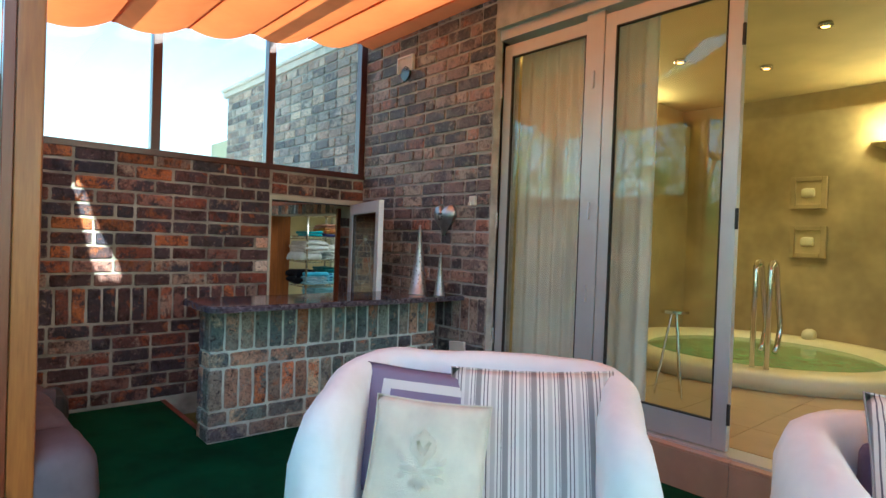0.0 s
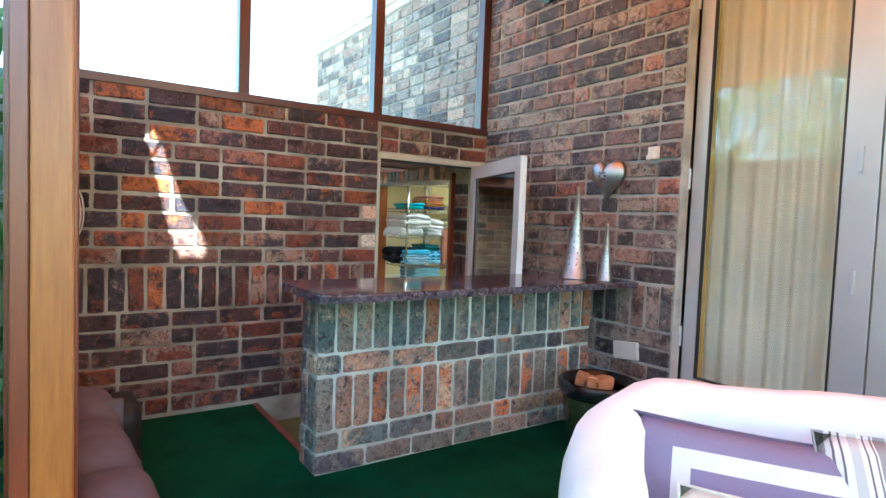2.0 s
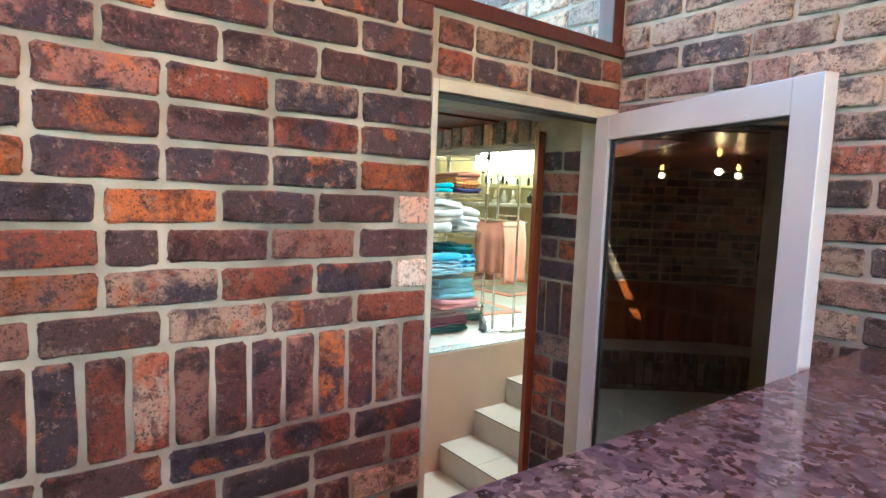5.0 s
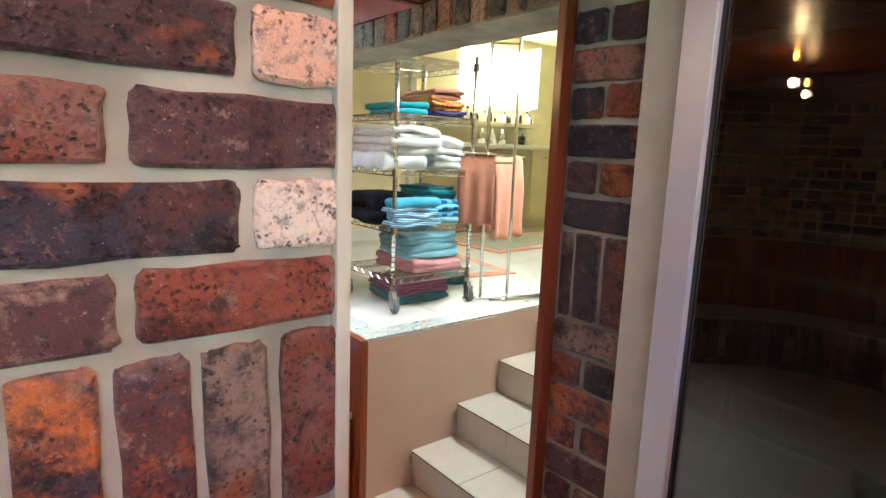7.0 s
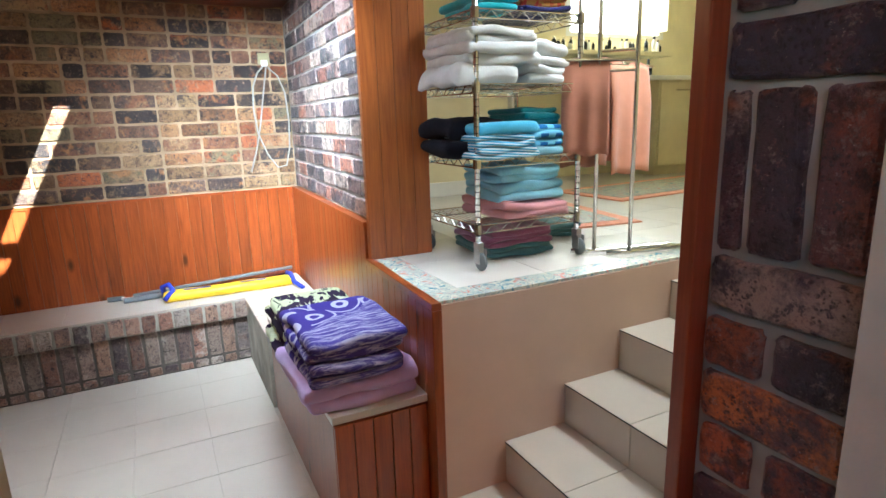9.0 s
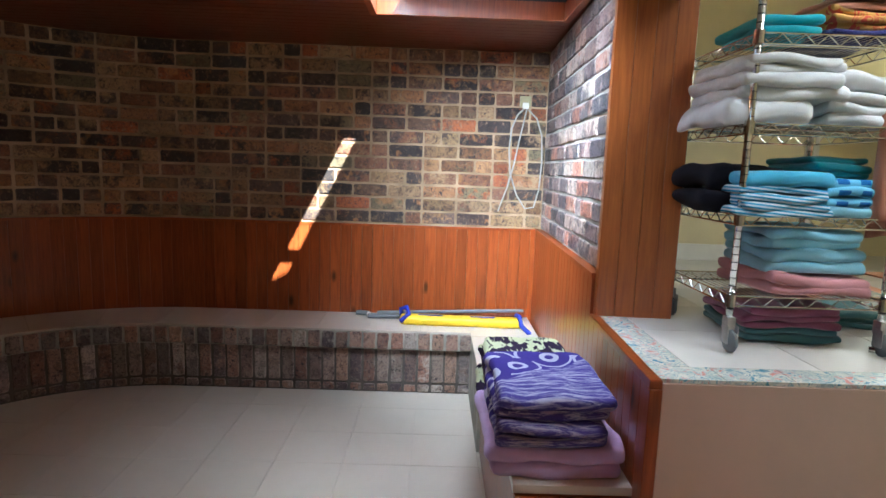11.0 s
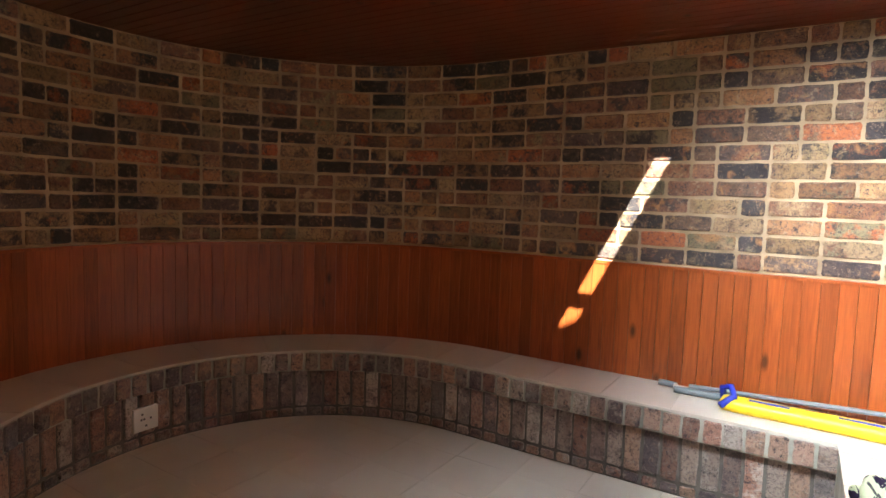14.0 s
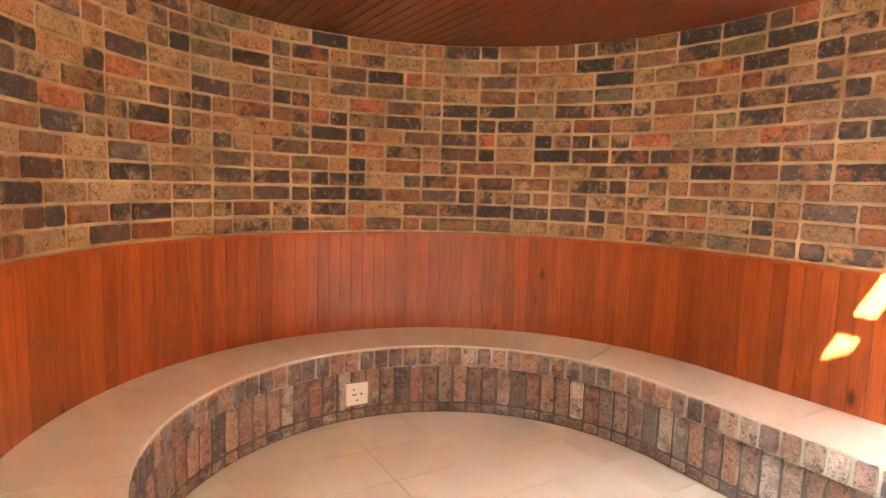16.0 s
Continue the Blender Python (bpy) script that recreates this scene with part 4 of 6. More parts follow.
def cone_thing(x, y, r, h, label, n):
    bm = bmesh.new()
    lathe(bm, [(r * 1.04, 0), (r * 1.05, 0.006), (r, 0.010), (0.006, h - 0.012), (0.010, h - 0.006), (0.004, h)], 28)
    c = thing("lantern_cone", (x, y, 0.80, 0, 0, 30), label, "ornament", "silver cones on the bar")
    part("shell", bm, M["steel"], c, smooth=True)
    r2 = random.Random(n)
    for row in range(9):
        z = h * (0.16 + 0.062 * row)
        rr = r + (0.006 - r) * (z / h) + 0.0006
        cnt = max(4, int(9 - row * 0.6))
        for k in range(cnt):
            bm = bmesh.new()
            a = 2 * math.pi * (k + 0.5 * (row % 2)) / cnt
            t = 0.55 if row % 2 else -0.55
            s = 0.14 * r
            quad = []
            for du, dv in ((-0.35, 0), (0, -1), (0.35, 0), (0, 1)):
                u, v = du * math.cos(t) - dv * math.sin(t), du * math.sin(t) + dv * math.cos(t)
                zz = z + v * s
                ra = r + (0.006 - r) * (zz / h) + 0.0009
                aa = a + u * s / max(rr, 0.01)
                quad.append(bm.verts.new((ra * math.cos(aa), ra * math.sin(aa), zz)))
            bm.faces.new(quad)
            part("cut_out", bm, M["black"], c)


cone_thing(3.146, 4.475, 0.062, 0.482, "tall pierced brushed-silver metal cone standing on the granite bar top", 1)
cone_thing(3.222, 4.335, 0.036, 0.295, "short slim pierced brushed-silver metal cone beside the taller one", 2)


def heart(bm):
    n = 40
    rim = []
    for k in range(n):
        t = 2 * math.pi * k / n
        x = 0.122 * math.sin(t) ** 3
        z = 0.082 * math.cos(t) - 0.032 * math.cos(2 * t) - 0.013 * math.cos(3 * t) - 0.006 * math.cos(4 * t)
        if z < -0.03:
            x *= 0.9
        rim.append((x * 1.0, z * 1.05))
    rings = []
    for s, d in ((1.0, 0.0), (0.93, 0.018), (0.75, 0.034), (0.45, 0.046), (0.15, 0.05)):
        rings.append([bm.verts.new((x * s, -d, z * s + 0.01 * (1 - s))) for x, z in rim])
    for a, b in zip(rings, rings[1:]):
        for k in range(n):
            bm.faces.new((a[k], a[(k + 1) % n], b[(k + 1) % n], b[k]))
    bm.faces.new(rings[-1])
    bm.faces.new(rings[0][::-1])


hrt = thing("heart_ornament", (3.385, 4.485, 1.385, 0, 0, 90), "pierced silver metal heart hung on the brick wall", "ornament")
hrt.matrix_world = pose(3.385, 4.485, 1.345) @ pose(0, 0, 0, 0, 0, -90) @ Matrix.Diagonal((0.97, 1, 1.2, 1))
part("shell", simple(heart), M["steel"], hrt, smooth=True)
for k in range(8):
    a = k * math.pi / 4
    bm = bmesh.new()
    c0 = Vector((0.02 * math.cos(a), -0.0525, 0.006 + 0.02 * math.sin(a)))
    d, e = Vector((math.cos(a), 0.15, math.sin(a))) * 0.013, Vector((-math.sin(a), 0, math.cos(a))) * 0.0045
    bm.faces.new([bm.verts.new(c0 + q) for q in (-d, -e, d, e)])
    part("petal_hole", bm, M["black"], hrt)

sock = thing("wall_socket", (3.395, 4.20, 1.46), "small cream plastic sensor box on the brick wall", "socket")
part("cover", boxes((-0.028, 0, -0.028, 0.028, -0.032, 0.032), bevel=0.006), M["white_plastic"], sock)
part("clip", boxes((-0.04, -0.026, 0.004, 0.026, -0.036, -0.012), bevel=0.003), M["white_plastic"], sock)
vent = thing("air_vent", (3.395, 5.02, 2.56), "white louvred air vent high on the brick wall", "vent")
part("frame", boxes((-0.03, 0, -0.10, 0.10, 0.05, 0.065), (-0.03, 0, -0.10, -0.088, -0.06, 0.05), (-0.03, 0, 0.088, 0.10, -0.06, 0.05), bevel=0.002), M["white_plastic"], vent)
for k in range(8):
    part("slat", boxes((-0.022, -0.002, -0.088, 0.088, -0.055 + 0.013 * k, -0.049 + 0.013 * k)), M["white_plastic"], vent)
bm = bmesh.new()
bmesh.ops.create_cone(bm, cap_ends=True, segments=24, radius1=0.055, radius2=0.055, depth=0.02, matrix=pose(-0.012, 0, -0.07, 0, 90, 0))
part("cowl", bm, M["glaze"], vent)
plate = thing("cover_plate", pose(3.383, 4.305, 0.43, -6, 0, 0), "blank cream plastic cover plate low on the brick wall", "socket")
part("plate", boxes((-0.012, 0.01, -0.075, 0.075, -0.045, 0.045), bevel=0.003), M["white_plastic"], plate)

pot = thing("glazed_pot", (3.04, 4.19, 0), "dark olive glazed pot with black rim, full of wood chunks", "pot")
part("body", simple(lathe, [(0.11, 0), (0.125, 0.01), (0.155, 0.16), (0.172, 0.29), (0.172, 0.30)], 36), M["glaze"], pot, smooth=True)
bm = bmesh.new()
lathe(bm, [(0.168, 0.27), (0.185, 0.30), (0.19, 0.335), (0.18, 0.35), (0.165, 0.345), (0.16, 0.30)], 36)
part("rim", bm, M["glaze_dark"], pot, "shiny black rim", smooth=True)
rr = random.Random(8)
for k in range(11):
    a, d = rr.uniform(0, 6.28), rr.uniform(0, 0.11)
    plain("wood_chunk", simple(soft, (0, 0, 0), (rr.uniform(0.07, 0.12), 0.055, 0.05), 0.018, 3, 0.006, k, 20), M["cream_cloth"] if k == 3 else M["chunk"], pose(3.04 + d * math.cos(a), 4.19 + d * math.sin(a), 0.325 + rr.uniform(-0.01, 0.012), rr.uniform(-20, 20), rr.uniform(-20, 20), rr.uniform(0, 180)), "rough light brown chunk of wood in the glazed pot", "firewood", "chunks in the pot", True)

# ---- seats ----
def tub_path(w, d):
    r = 0.24
    pts = [(-w / 2, -d / 2)]
    for k in range(7):
        a = radians(180 - 15 * k)
        pts.append((-w / 2 + r + r * math.cos(a), d / 2 - r + r * math.sin(a)))
    for k in range(7):
        a = radians(90 - 15 * k)
        pts.append((w / 2 - r + r * math.cos(a), d / 2 - r + r * math.sin(a)))
    pts.append((w / 2, -d / 2))
    fine = []
    for p, q in zip(pts, pts[1:]):
        n = max(1, int(math.dist(p, q) / 0.07))
        fine += [(p[0] + (q[0] - p[0]) * i / n, p[1] + (q[1] - p[1]) * i / n) for i in range(n)]
    return fine + [pts[-1]]


def tub_shell(bm, w, d, back, arm, thick, seed):
    path = tub_path(w, d)
    rings = []
    n = len(path)
    for i, (x, y) in enumerate(path):
        a, b = path[max(i - 1, 0)], path[min(i + 1, n - 1)]
        t = Vector((b[0] - a[0], b[1] - a[1])).normalized()
        out = Vector((-t.y, t.x))
        f = min(1, max(0, (y + d / 2) / d))
        top = arm + (back - arm) * (3 * f * f - 2 * f ** 3)
        end = min(i, n - 1 - i)
        if end == 0:
            top -= 0.09
        elif end == 1:
            top -= 0.03
        ring = []
        for u, z in ((-0.5, 0.30), (-0.5, top - 0.12), (-0.42, top - 0.04), (-0.2, top), (0.1, top + 0.004), (0.36, top - 0.03), (0.5, top - 0.11), (0.54, top * 0.6), (0.58, top * 0.3), (0.62, 0.03)):
            fold = noise.noise(Vector((x * 5 + seed, y * 5, z * 1.2))) * 0.03 + noise.noise(Vector((x * 16 + seed, y * 16, z * 3))) * 0.007 + (0.012 * math.sin(i * 2.1 + seed) if u > 0.5 else 0)
            o = out * (u * thick + fold)
            ring.append(bm.verts.new((x + o.x, y + o.y, z + fold * 0.3)))
        rings.append(ring)
    for a, b in zip(rings, rings[1:]):
        for k in range(len(a) - 1):
            bm.faces.new((a[k], b[k], b[k + 1], a[k + 1]))
    bm.faces.new(rings[0])
    bm.faces.new(rings[-1][::-1])


def tub_sofa(m, w, d, back, arm, label, seed):
    s = thing("sofa", m, label, "sofa")
    part("shell", simple(tub_shell, w, d, back, arm, 0.17, seed), M["canvas_cover"], s, "white draped cover over back and arms", smooth=True)
    part("seat", simple(soft, (0, -0.14, 0.18), (w - 0.02, d + 0.20, 0.34), 0.09, 14, 0.014, seed, 4.0), M["canvas_cover"], s, smooth=True)
    part("lining", simple(soft, (0, d / 2 - 0.16, 0.45), (w - 0.26, 0.10, 0.36), 0.04, 9, 0.006, seed, 6), M["purple_cloth"], s, "dull purple upholstered inner back", smooth=True)
    part("base", boxes((-w / 2 + 0.03, w / 2 - 0.03, -d / 2 + 0.0, d / 2 - 0.04, 0.0, 0.12)), M["canvas_cover"], s)
    return s


def pillow(bm, w, h, t, seed):
    n = 18
    g = {}
    for side in (-1, 1):
        for i in range(n + 1):
            for j in range(n + 1):
                u, v = 2 * i / n - 1, 2 * j / n - 1
                edge = i in (0, n) or j in (0, n)
                if edge and side == 1:
                    g[side, i, j] = g[-1, i, j]
                    continue
                k = ((1 - abs(u) ** 2.4) * (1 - abs(v) ** 2.4)) ** 0.55
                pull = 1 - 0.045 * (1 - (u * v) ** 2)
                wob = noise.noise(Vector((u * 2.2 + seed, v * 2.2, side))) * 0.016
                wr = noise.noise(Vector((u * 7 + seed, v * 7, side * 2))) * 0.006 * (1 - k * 0.5)
                g[side, i, j] = bm.verts.new((u * w / 2 * (pull if abs(v) < 1 else pull), side * (t / 2 * k) + wob * k + (wr if not edge else 0), v * h / 2 * pull))
    for side in (-1, 1):
        for i in range(n):
            for j in range(n):
                bm.faces.new((g[side, i, j], g[side, i + 1, j], g[side, i + 1, j + 1], g[side, i, j + 1]))


def cushion(m, w, h, t, material, label, seed, piping=None):
    c = thing("cushion", m, label, "cushion")
    part("cover", simple(pillow, w, h, t, seed), material, c, smooth=True)
    bm = bmesh.new()
    pts = []
    for a, b in ((-1, -1), (1, -1), (1, 1), (-1, 1)):
        nx, ny = {(-1, -1): (1, -1), (1, -1): (1, 1), (1, 1): (-1, 1), (-1, 1): (-1, -1)}[(a, b)]
        for k in range(8):
            u, v = a + (nx - a) * k / 8, b + (ny - b) * k / 8
            p = 1 - 0.045 * (1 - (u * v) ** 2)
            pts.append((u * w / 2 * p, 0, v * h / 2 * p))
    polytube(bm, pts + [pts[0]], 0.0035, 5)
    part("piping", bm, piping or material, c, smooth=True)
    return c


SOFA = pose(1.96, 2.66, 0, 0, 0, -50) @ Matrix.Scale(0.86, 4)
tub_sofa(SOFA, 1.04, 0.64, 0.885, 0.79, "small tub sofa under a white draped cover on green carpet", 1.0)
cushion(pose(1.885, 2.84, 0.525, 0, 0, -50) @ pose(0, 0, 0, -16, 3, 0), 0.47, 0.42, 0.12, M["framed_cloth"], "dull purple cushion with a white square border", 2, M["purple_cloth"])
cushion(pose(2.10, 2.555, 0.525, 0, 0, -51) @ pose(0, 0, 0, -19, -2, 2), 0.54, 0.48, 0.14, M["striped_cloth"], "large cushion striped in grey, black and off-white", 5)
cr = cushion(pose(1.80, 2.725, 0.485, 0, 0, -52) @ pose(0, 0, 0, -20, 1, -2), 0.38, 0.37, 0.11, M["cream_cloth"], "small cream cushion with a raised scroll emblem", 7)


def emblem(bm):
    """Scroll emblem of small raised leaves."""
    def petal(x, z, a, l, w):
        d, e = Vector((math.sin(a), 0, math.cos(a))), Vector((math.cos(a), 0, -math.sin(a)))
        c = Vector((x, 0, z))
        pts = [c, c + d * l * 0.4 + e * w, c + d * l * 0.8 + e * w * 0.7, c + d * l, c + d * l * 0.8 - e * w * 0.7, c + d * l * 0.4 - e * w]
        vs = []
        for p in pts:
            u, v = p.x / 0.165, p.z / 0.165
            k = max(0, (1 - abs(u) ** 2.4) * (1 - abs(v) ** 2.4)) ** 0.55
            vs.append(bm.verts.new((p.x, -0.056 * k - 0.005 - 0.0003 * len(bm.faces), p.z)))
        bm.faces.new(vs)
    for s in (-1, 1):
        for x, z, a, l, w in ((0.004, 0.0, 0.75, 0.055, 0.012), (0.004, -0.03, 1.5, 0.07, 0.011), (0.02, 0.02, 0.4, 0.05, 0.009), (0.05, -0.01, 0.9, 0.035, 0.010), (0.004, -0.05, 2.3, 0.045, 0.011), (0.045, -0.045, 1.9, 0.035, 0.009), (0.03, 0.05, -0.5, 0.03, 0.008)):
            petal(s * x, z, s * a, l, w)
    petal(0, 0.035, 0, 0.06, 0.016)
    petal(0, -0.04, math.pi, 0.05, 0.012)
    petal(0, -0.02, 0, 0.04, 0.012)
    bmesh.ops.solidify(bm, geom=list(bm.faces), thickness=0.004)


tagged(part("emblem", simple(emblem), M["emblem"], cr, "raised beige scroll emblem"), kind="stuff")
SOFA2 = pose(2.69, 1.47, 0, 0, 0, -62)
tub_sofa(SOFA2, 0.86, 0.62, 0.68, 0.60, "tub armchair under a white draped cover on green carpet", 4.0)
cushion(SOFA2 @ pose(-0.05, 0.02, 0.55, -24, 4, 4), 0.54, 0.48, 0.14, M["striped_cloth"], "striped cushion leaning in the covered armchair", 9)

mt = thing("folded_mattress", (0.98, 4.55, 0, 0, 0, 3), "folded dark grey-purple lounger mattress lying along the timber wall", "mattress")
for k in range(3):
    part("roll", simple(soft, (0.0, -0.45 + k * 0.42, 0.17 + 0.01 * k), (0.25, 0.46, 0.33), 0.11, 9, 0.012, k, 7), M["grey_cloth"], mt, smooth=True)
part("strap", boxes((-0.135, 0.135, 0.30, 0.33, 0.03, 0.345), bevel=0.01), M["grey_cloth"], mt)
bag = thing("black_bag", (1.12, 5.12, 0), "crumpled black nylon bag on the carpet against the mattress", "bag")
part("body", simple(soft, (0, 0, 0.13), (0.12, 0.34, 0.27), 0.05, 8, 0.02, 3, 9), M["black"], bag, smooth=True)
cab = thing("cable_loop", (0.93, 5.52, 0), "white flex looped below a conduit on the timber wall", "cable")
part("conduit", simple(tube, (0, 0.05, 1.15), (0, 0.05, 2.35), 0.012), M["white_plastic"], cab)
bm = bmesh.new()
for q in range(3):
    polytube(bm, [(0.012 * q + 0.03 * math.sin(k * 0.45), 0.03 * math.sin(k * 0.9 + q), 1.16 - 0.11 * (1 - math.cos(k * 0.45))) for k in range(15)], 0.004, 5)
part("flex", bm, M["white_plastic"], cab, smooth=True)

# ---- pool room ----
structure("pool_floor", boxes((3.62, 8.0, -2.0, 4.9, 0.05, LEDGE - 0.012)), M["grout"], "tiled floor of the pool room")
structure("pool_wall", boxes((7.6, 7.8, -2.0, 4.9, 0.1, 2.70), (3.64, 7.8, 4.75, 4.95, 0.1, 2.70), (3.64, 8.0, -2.2, -2.0, 0.1, 3.02), (7.8, 8.0, -2.2, 4.95, 0.1, 3.02), (3.64, 8.0, 4.95, 5.1, 0.1, 3.02)), M["pool_wall"], "mottled ochre plaster wall")
structure("pool_ceiling", boxes((3.641, 8.0, -2.1, 5.0, 2.95, 3.0)), M["pool_ceiling"], "ochre plaster ceiling lit from a cove")
structure("ceiling_fold", boxes((3.66, 5.0, 0.8, 2.2, 2.90, 2.949), bevel=0.01), M["pool_ceiling"], "shallow dropped panel in the ochre ceiling")
tubx, tuby = 6.15, 3.35
spa = thing("spa_bath", (tubx, tuby, LEDGE), "round cream spa bath full of greenish water", "bath")
bm = bmesh.new()
lathe(bm, [(1.22, 0.0), (1.24, 0.10), (1.20, 0.13), (1.0, 0.135), (0.93, 0.10), (0.90, 0.04), (0.88, 0.0)], 56)
bm.faces.ensure_lookup_table()
part("rim", bm, M["tub"], spa, smooth=True)
bm = bmesh.new()
bmesh.ops.create_circle(bm, cap_ends=True, segments=48, radius=0.93, matrix=pose(0, 0, 0.085))
part("water", bm, M["water"], spa, "greenish spa water")
rail = thing("grab_rail", (5.15, 2.92, LEDGE), "polished steel grab rail beside the spa bath", "rail")
for o in (0, 0.10):
    bm = bmesh.new()
    pts = [(0, o, 0)] + [(0, o, 0.85)] + [(0.06 - 0.06 * math.cos(a), o, 0.85 + 0.06 * math.sin(a)) for a in (0.5, 1.1, 1.57, 2.2, 2.8)] + [(0.16, o, 0.70), (0.24, o, 0.42), (0.20, o, 0.30), (0.14, o, 0.24)]
    polytube(bm, pts, 0.019, 10)
    part("tube", bm, M["chrome"], rail, smooth=True)
for z, y in ((1.83, 3.42), (1.31, 3.41)):
    f = thing("picture", (7.59, y, z), "square relief picture of a shell in a plain ochre frame", "picture", "shell pictures")
    part("frame", boxes((-0.05, 0, -0.17, -0.12, -0.17, 0.17), (-0.05, 0, 0.12, 0.17, -0.17, 0.17), (-0.05, 0, -0.12, 0.12, 0.12, 0.17), (-0.05, 0, -0.12, 0.12, -0.17, -0.12), bevel=0.008), M["pool_wall"], f)
    part("panel", boxes((-0.02, 0, -0.12, 0.12, -0.12, 0.12)), M["pool_ceiling"], f)
    part("shell", simple(soft, (-0.04, 0, 0), (0.05, 0.13, 0.10), 0.03, 4, 0.006, 3, 30), M["tub"], f, smooth=True)
sc = thing("wall_light", (7.6, 2.75, 2.28), "half-round ochre wall light throwing light upward", "lamp")
bm = bmesh.new()
lathe(bm, [(0.02, -0.05), (0.13, 0.0), (0.15, 0.03), (0.14, 0.03)], 24)
part("bowl", bm, M["pool_ceiling"], sc, smooth=True)
part("bulb", simple(lathe, [(0.02, 0.03), (0.035, 0.05), (0.02, 0.08)], 12), M["bulb"], sc)
for lx, ly in ((5.8, 4.0), (6.5, 3.5), (5.7, 2.8), (6.2, 1.4)):
    d = thing("downlight", (lx, ly, 2.921), "small round chrome downlight in the ochre ceiling", "lamp", "pool downlights")
    part("ring", simple(lathe, [(0.05, 0.03), (0.055, 0.0), (0.035, -0.004), (0.033, 0.02)], 20), M["chrome"], d, smooth=True)
    part("bulb", simple(lathe, [(0.03, 0.004), (0.028, -0.002), (0.01, -0.005)], 16), M["bulb"], d)
rk = thing("plant_stand", (4.35, 3.22, LEDGE), "slim steel stand with thin legs near the curtain", "stand")
for a in range(3):
    part("leg", simple(tube, (0.02 * math.cos(a * 2.1), 0.02 * math.sin(a * 2.1), 0.55), (0.11 * math.cos(a * 2.1), 0.11 * math.sin(a * 2.1), 0), 0.008), M["chrome"], rk)
bm = bmesh.new()
bmesh.ops.create_cone(bm, cap_ends=True, segments=20, radius1=0.09, radius2=0.09, depth=0.02, matrix=pose(0, 0, 0.56))
part("top", bm, M["chrome"], rk)
stn = plain("rock", simple(soft, (0, 0, 0.05), (0.16, 0.12, 0.11), 0.05, 4, 0.01, 6, 12), M["tub"], (7.2, 3.25, 0.32), "pale rounded stone at the back of the spa bath", "stone", smooth=True)


def curtain(bm, y0, y1, x, z0, z1, seed):
    n = int((y1 - y0) / 0.008)
    cols = []
    for i in range(n + 1):
        y = y0 + (y1 - y0) * i / n
        amp = 0.028 * (0.6 + 0.4 * noise.noise(Vector((y * 4, seed, 0))))
        dx = amp * math.sin(y * 62 + 2.2 * noise.noise(Vector((y * 6, seed, 3))))
        cols.append([bm.verts.new((x + dx * (0.75 + 0.25 * k / 6), y, z0 + (z1 - z0) * k / 6)) for k in range(7)])
    for a, b in zip(cols, cols[1:]):
        for k in range(6):
            bm.faces.new((a[k], b[k], b[k + 1], a[k + 1]))


for y0, y1, x in ((3.36, 4.04, 3.66), (3.05, 3.36, 3.70)):
    c = thing("curtain", (0, 0, 0), "long cream curtain hanging in soft folds behind the glass door", "curtain", "patio curtains")
    part("cloth", simple(curtain, y0, y1, x, 0.23, 2.52, y0), M["curtain"], c, smooth=True)
structure("curtain_rail", boxes((3.62, 3.72, -1.9, 4.1, 2.52, 2.55)), M["white_alu"], "pale curtain rail over the patio doors")

# ---- the curved room ----
CX, CY, RE, RF, RW = 1.22, 7.89, 1.14, 1.175, 1.59
FZ, BZ, PZ, CZ = -0.70, -0.285, 0.335, 1.52
YN, YS = CY + RW, CY - RW
structure("room_floor", boxes((-0.9, 3.9, 5.83, 9.9, -0.85, FZ - 0.008)), M["grout"], "grout bed of the tiled floor")


def curve(radius, east, south):
    """Points at s: from the east end along the north side, round the curve, and back along the south side."""
    a = east - CX
    arc = math.pi * radius

    def at(s):
        if s < a:
            return Vector((east - s, CY + radius, 0)), Vector((-1, 0, 0))
        if s < a + arc:
            t = (s - a) / radius
            return Vector((CX - radius * math.sin(t), CY + radius * math.cos(t), 0)), Vector((-math.cos(t), -math.sin(t), 0))
        return Vector((CX + s - a - arc, CY - radius, 0)), Vector((1, 0, 0))
    return at, a + arc + (south - CX)


def swept(bm, at, length, d0, d1, z0, z1, step=0.11):
    """A wall along the curve between two distances into the room (negative: behind it)."""
    n = int(length / step) + 1
    prev = None
    for i in range(n + 1):
        p, t = at(min(length * i / n, length - 1e-4))
        inn = Vector((0, 0, 1)).cross(t)
        ring = [bm.verts.new((p.x + inn.x * d, p.y + inn.y * d, z)) for d, z in ((d0, z0), (d1, z0), (d1, z1), (d0, z1))]
        if prev:
            for k in range(4):
                bm.faces.new((prev[k], ring[k], ring[(k + 1) % 4], prev[(k + 1) % 4]))
        else:
            bm.faces.new(ring[::-1])
        prev = ring
    bm.faces.new(prev)


wall_at, wall_len = curve(RW, 3.56, 1.86)
curved = structure("wall_curved", simple(swept, wall_at, wall_len, -0.2, 0.0, FZ - 0.1, 1.66, 0.08), M["mortar_tan"], "curved clinker brick wall in tan, brown and black bricks")
wall_in = lambda s: wall_at(s)
rows = wall_rows(PZ + 0.01, "s" * 13, 0.0, wall_len, (), 21, 0.42)
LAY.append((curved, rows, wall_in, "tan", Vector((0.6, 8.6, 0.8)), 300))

# the straight brick and panel side towards the bathroom, a touch off square
E0, E1 = Vector((3.455, 7.057, 0)), Vector((3.535, 9.48, 0))
ed = (E1 - E0).normalized()
EA = math.degrees(math.atan2(ed.x, ed.y))


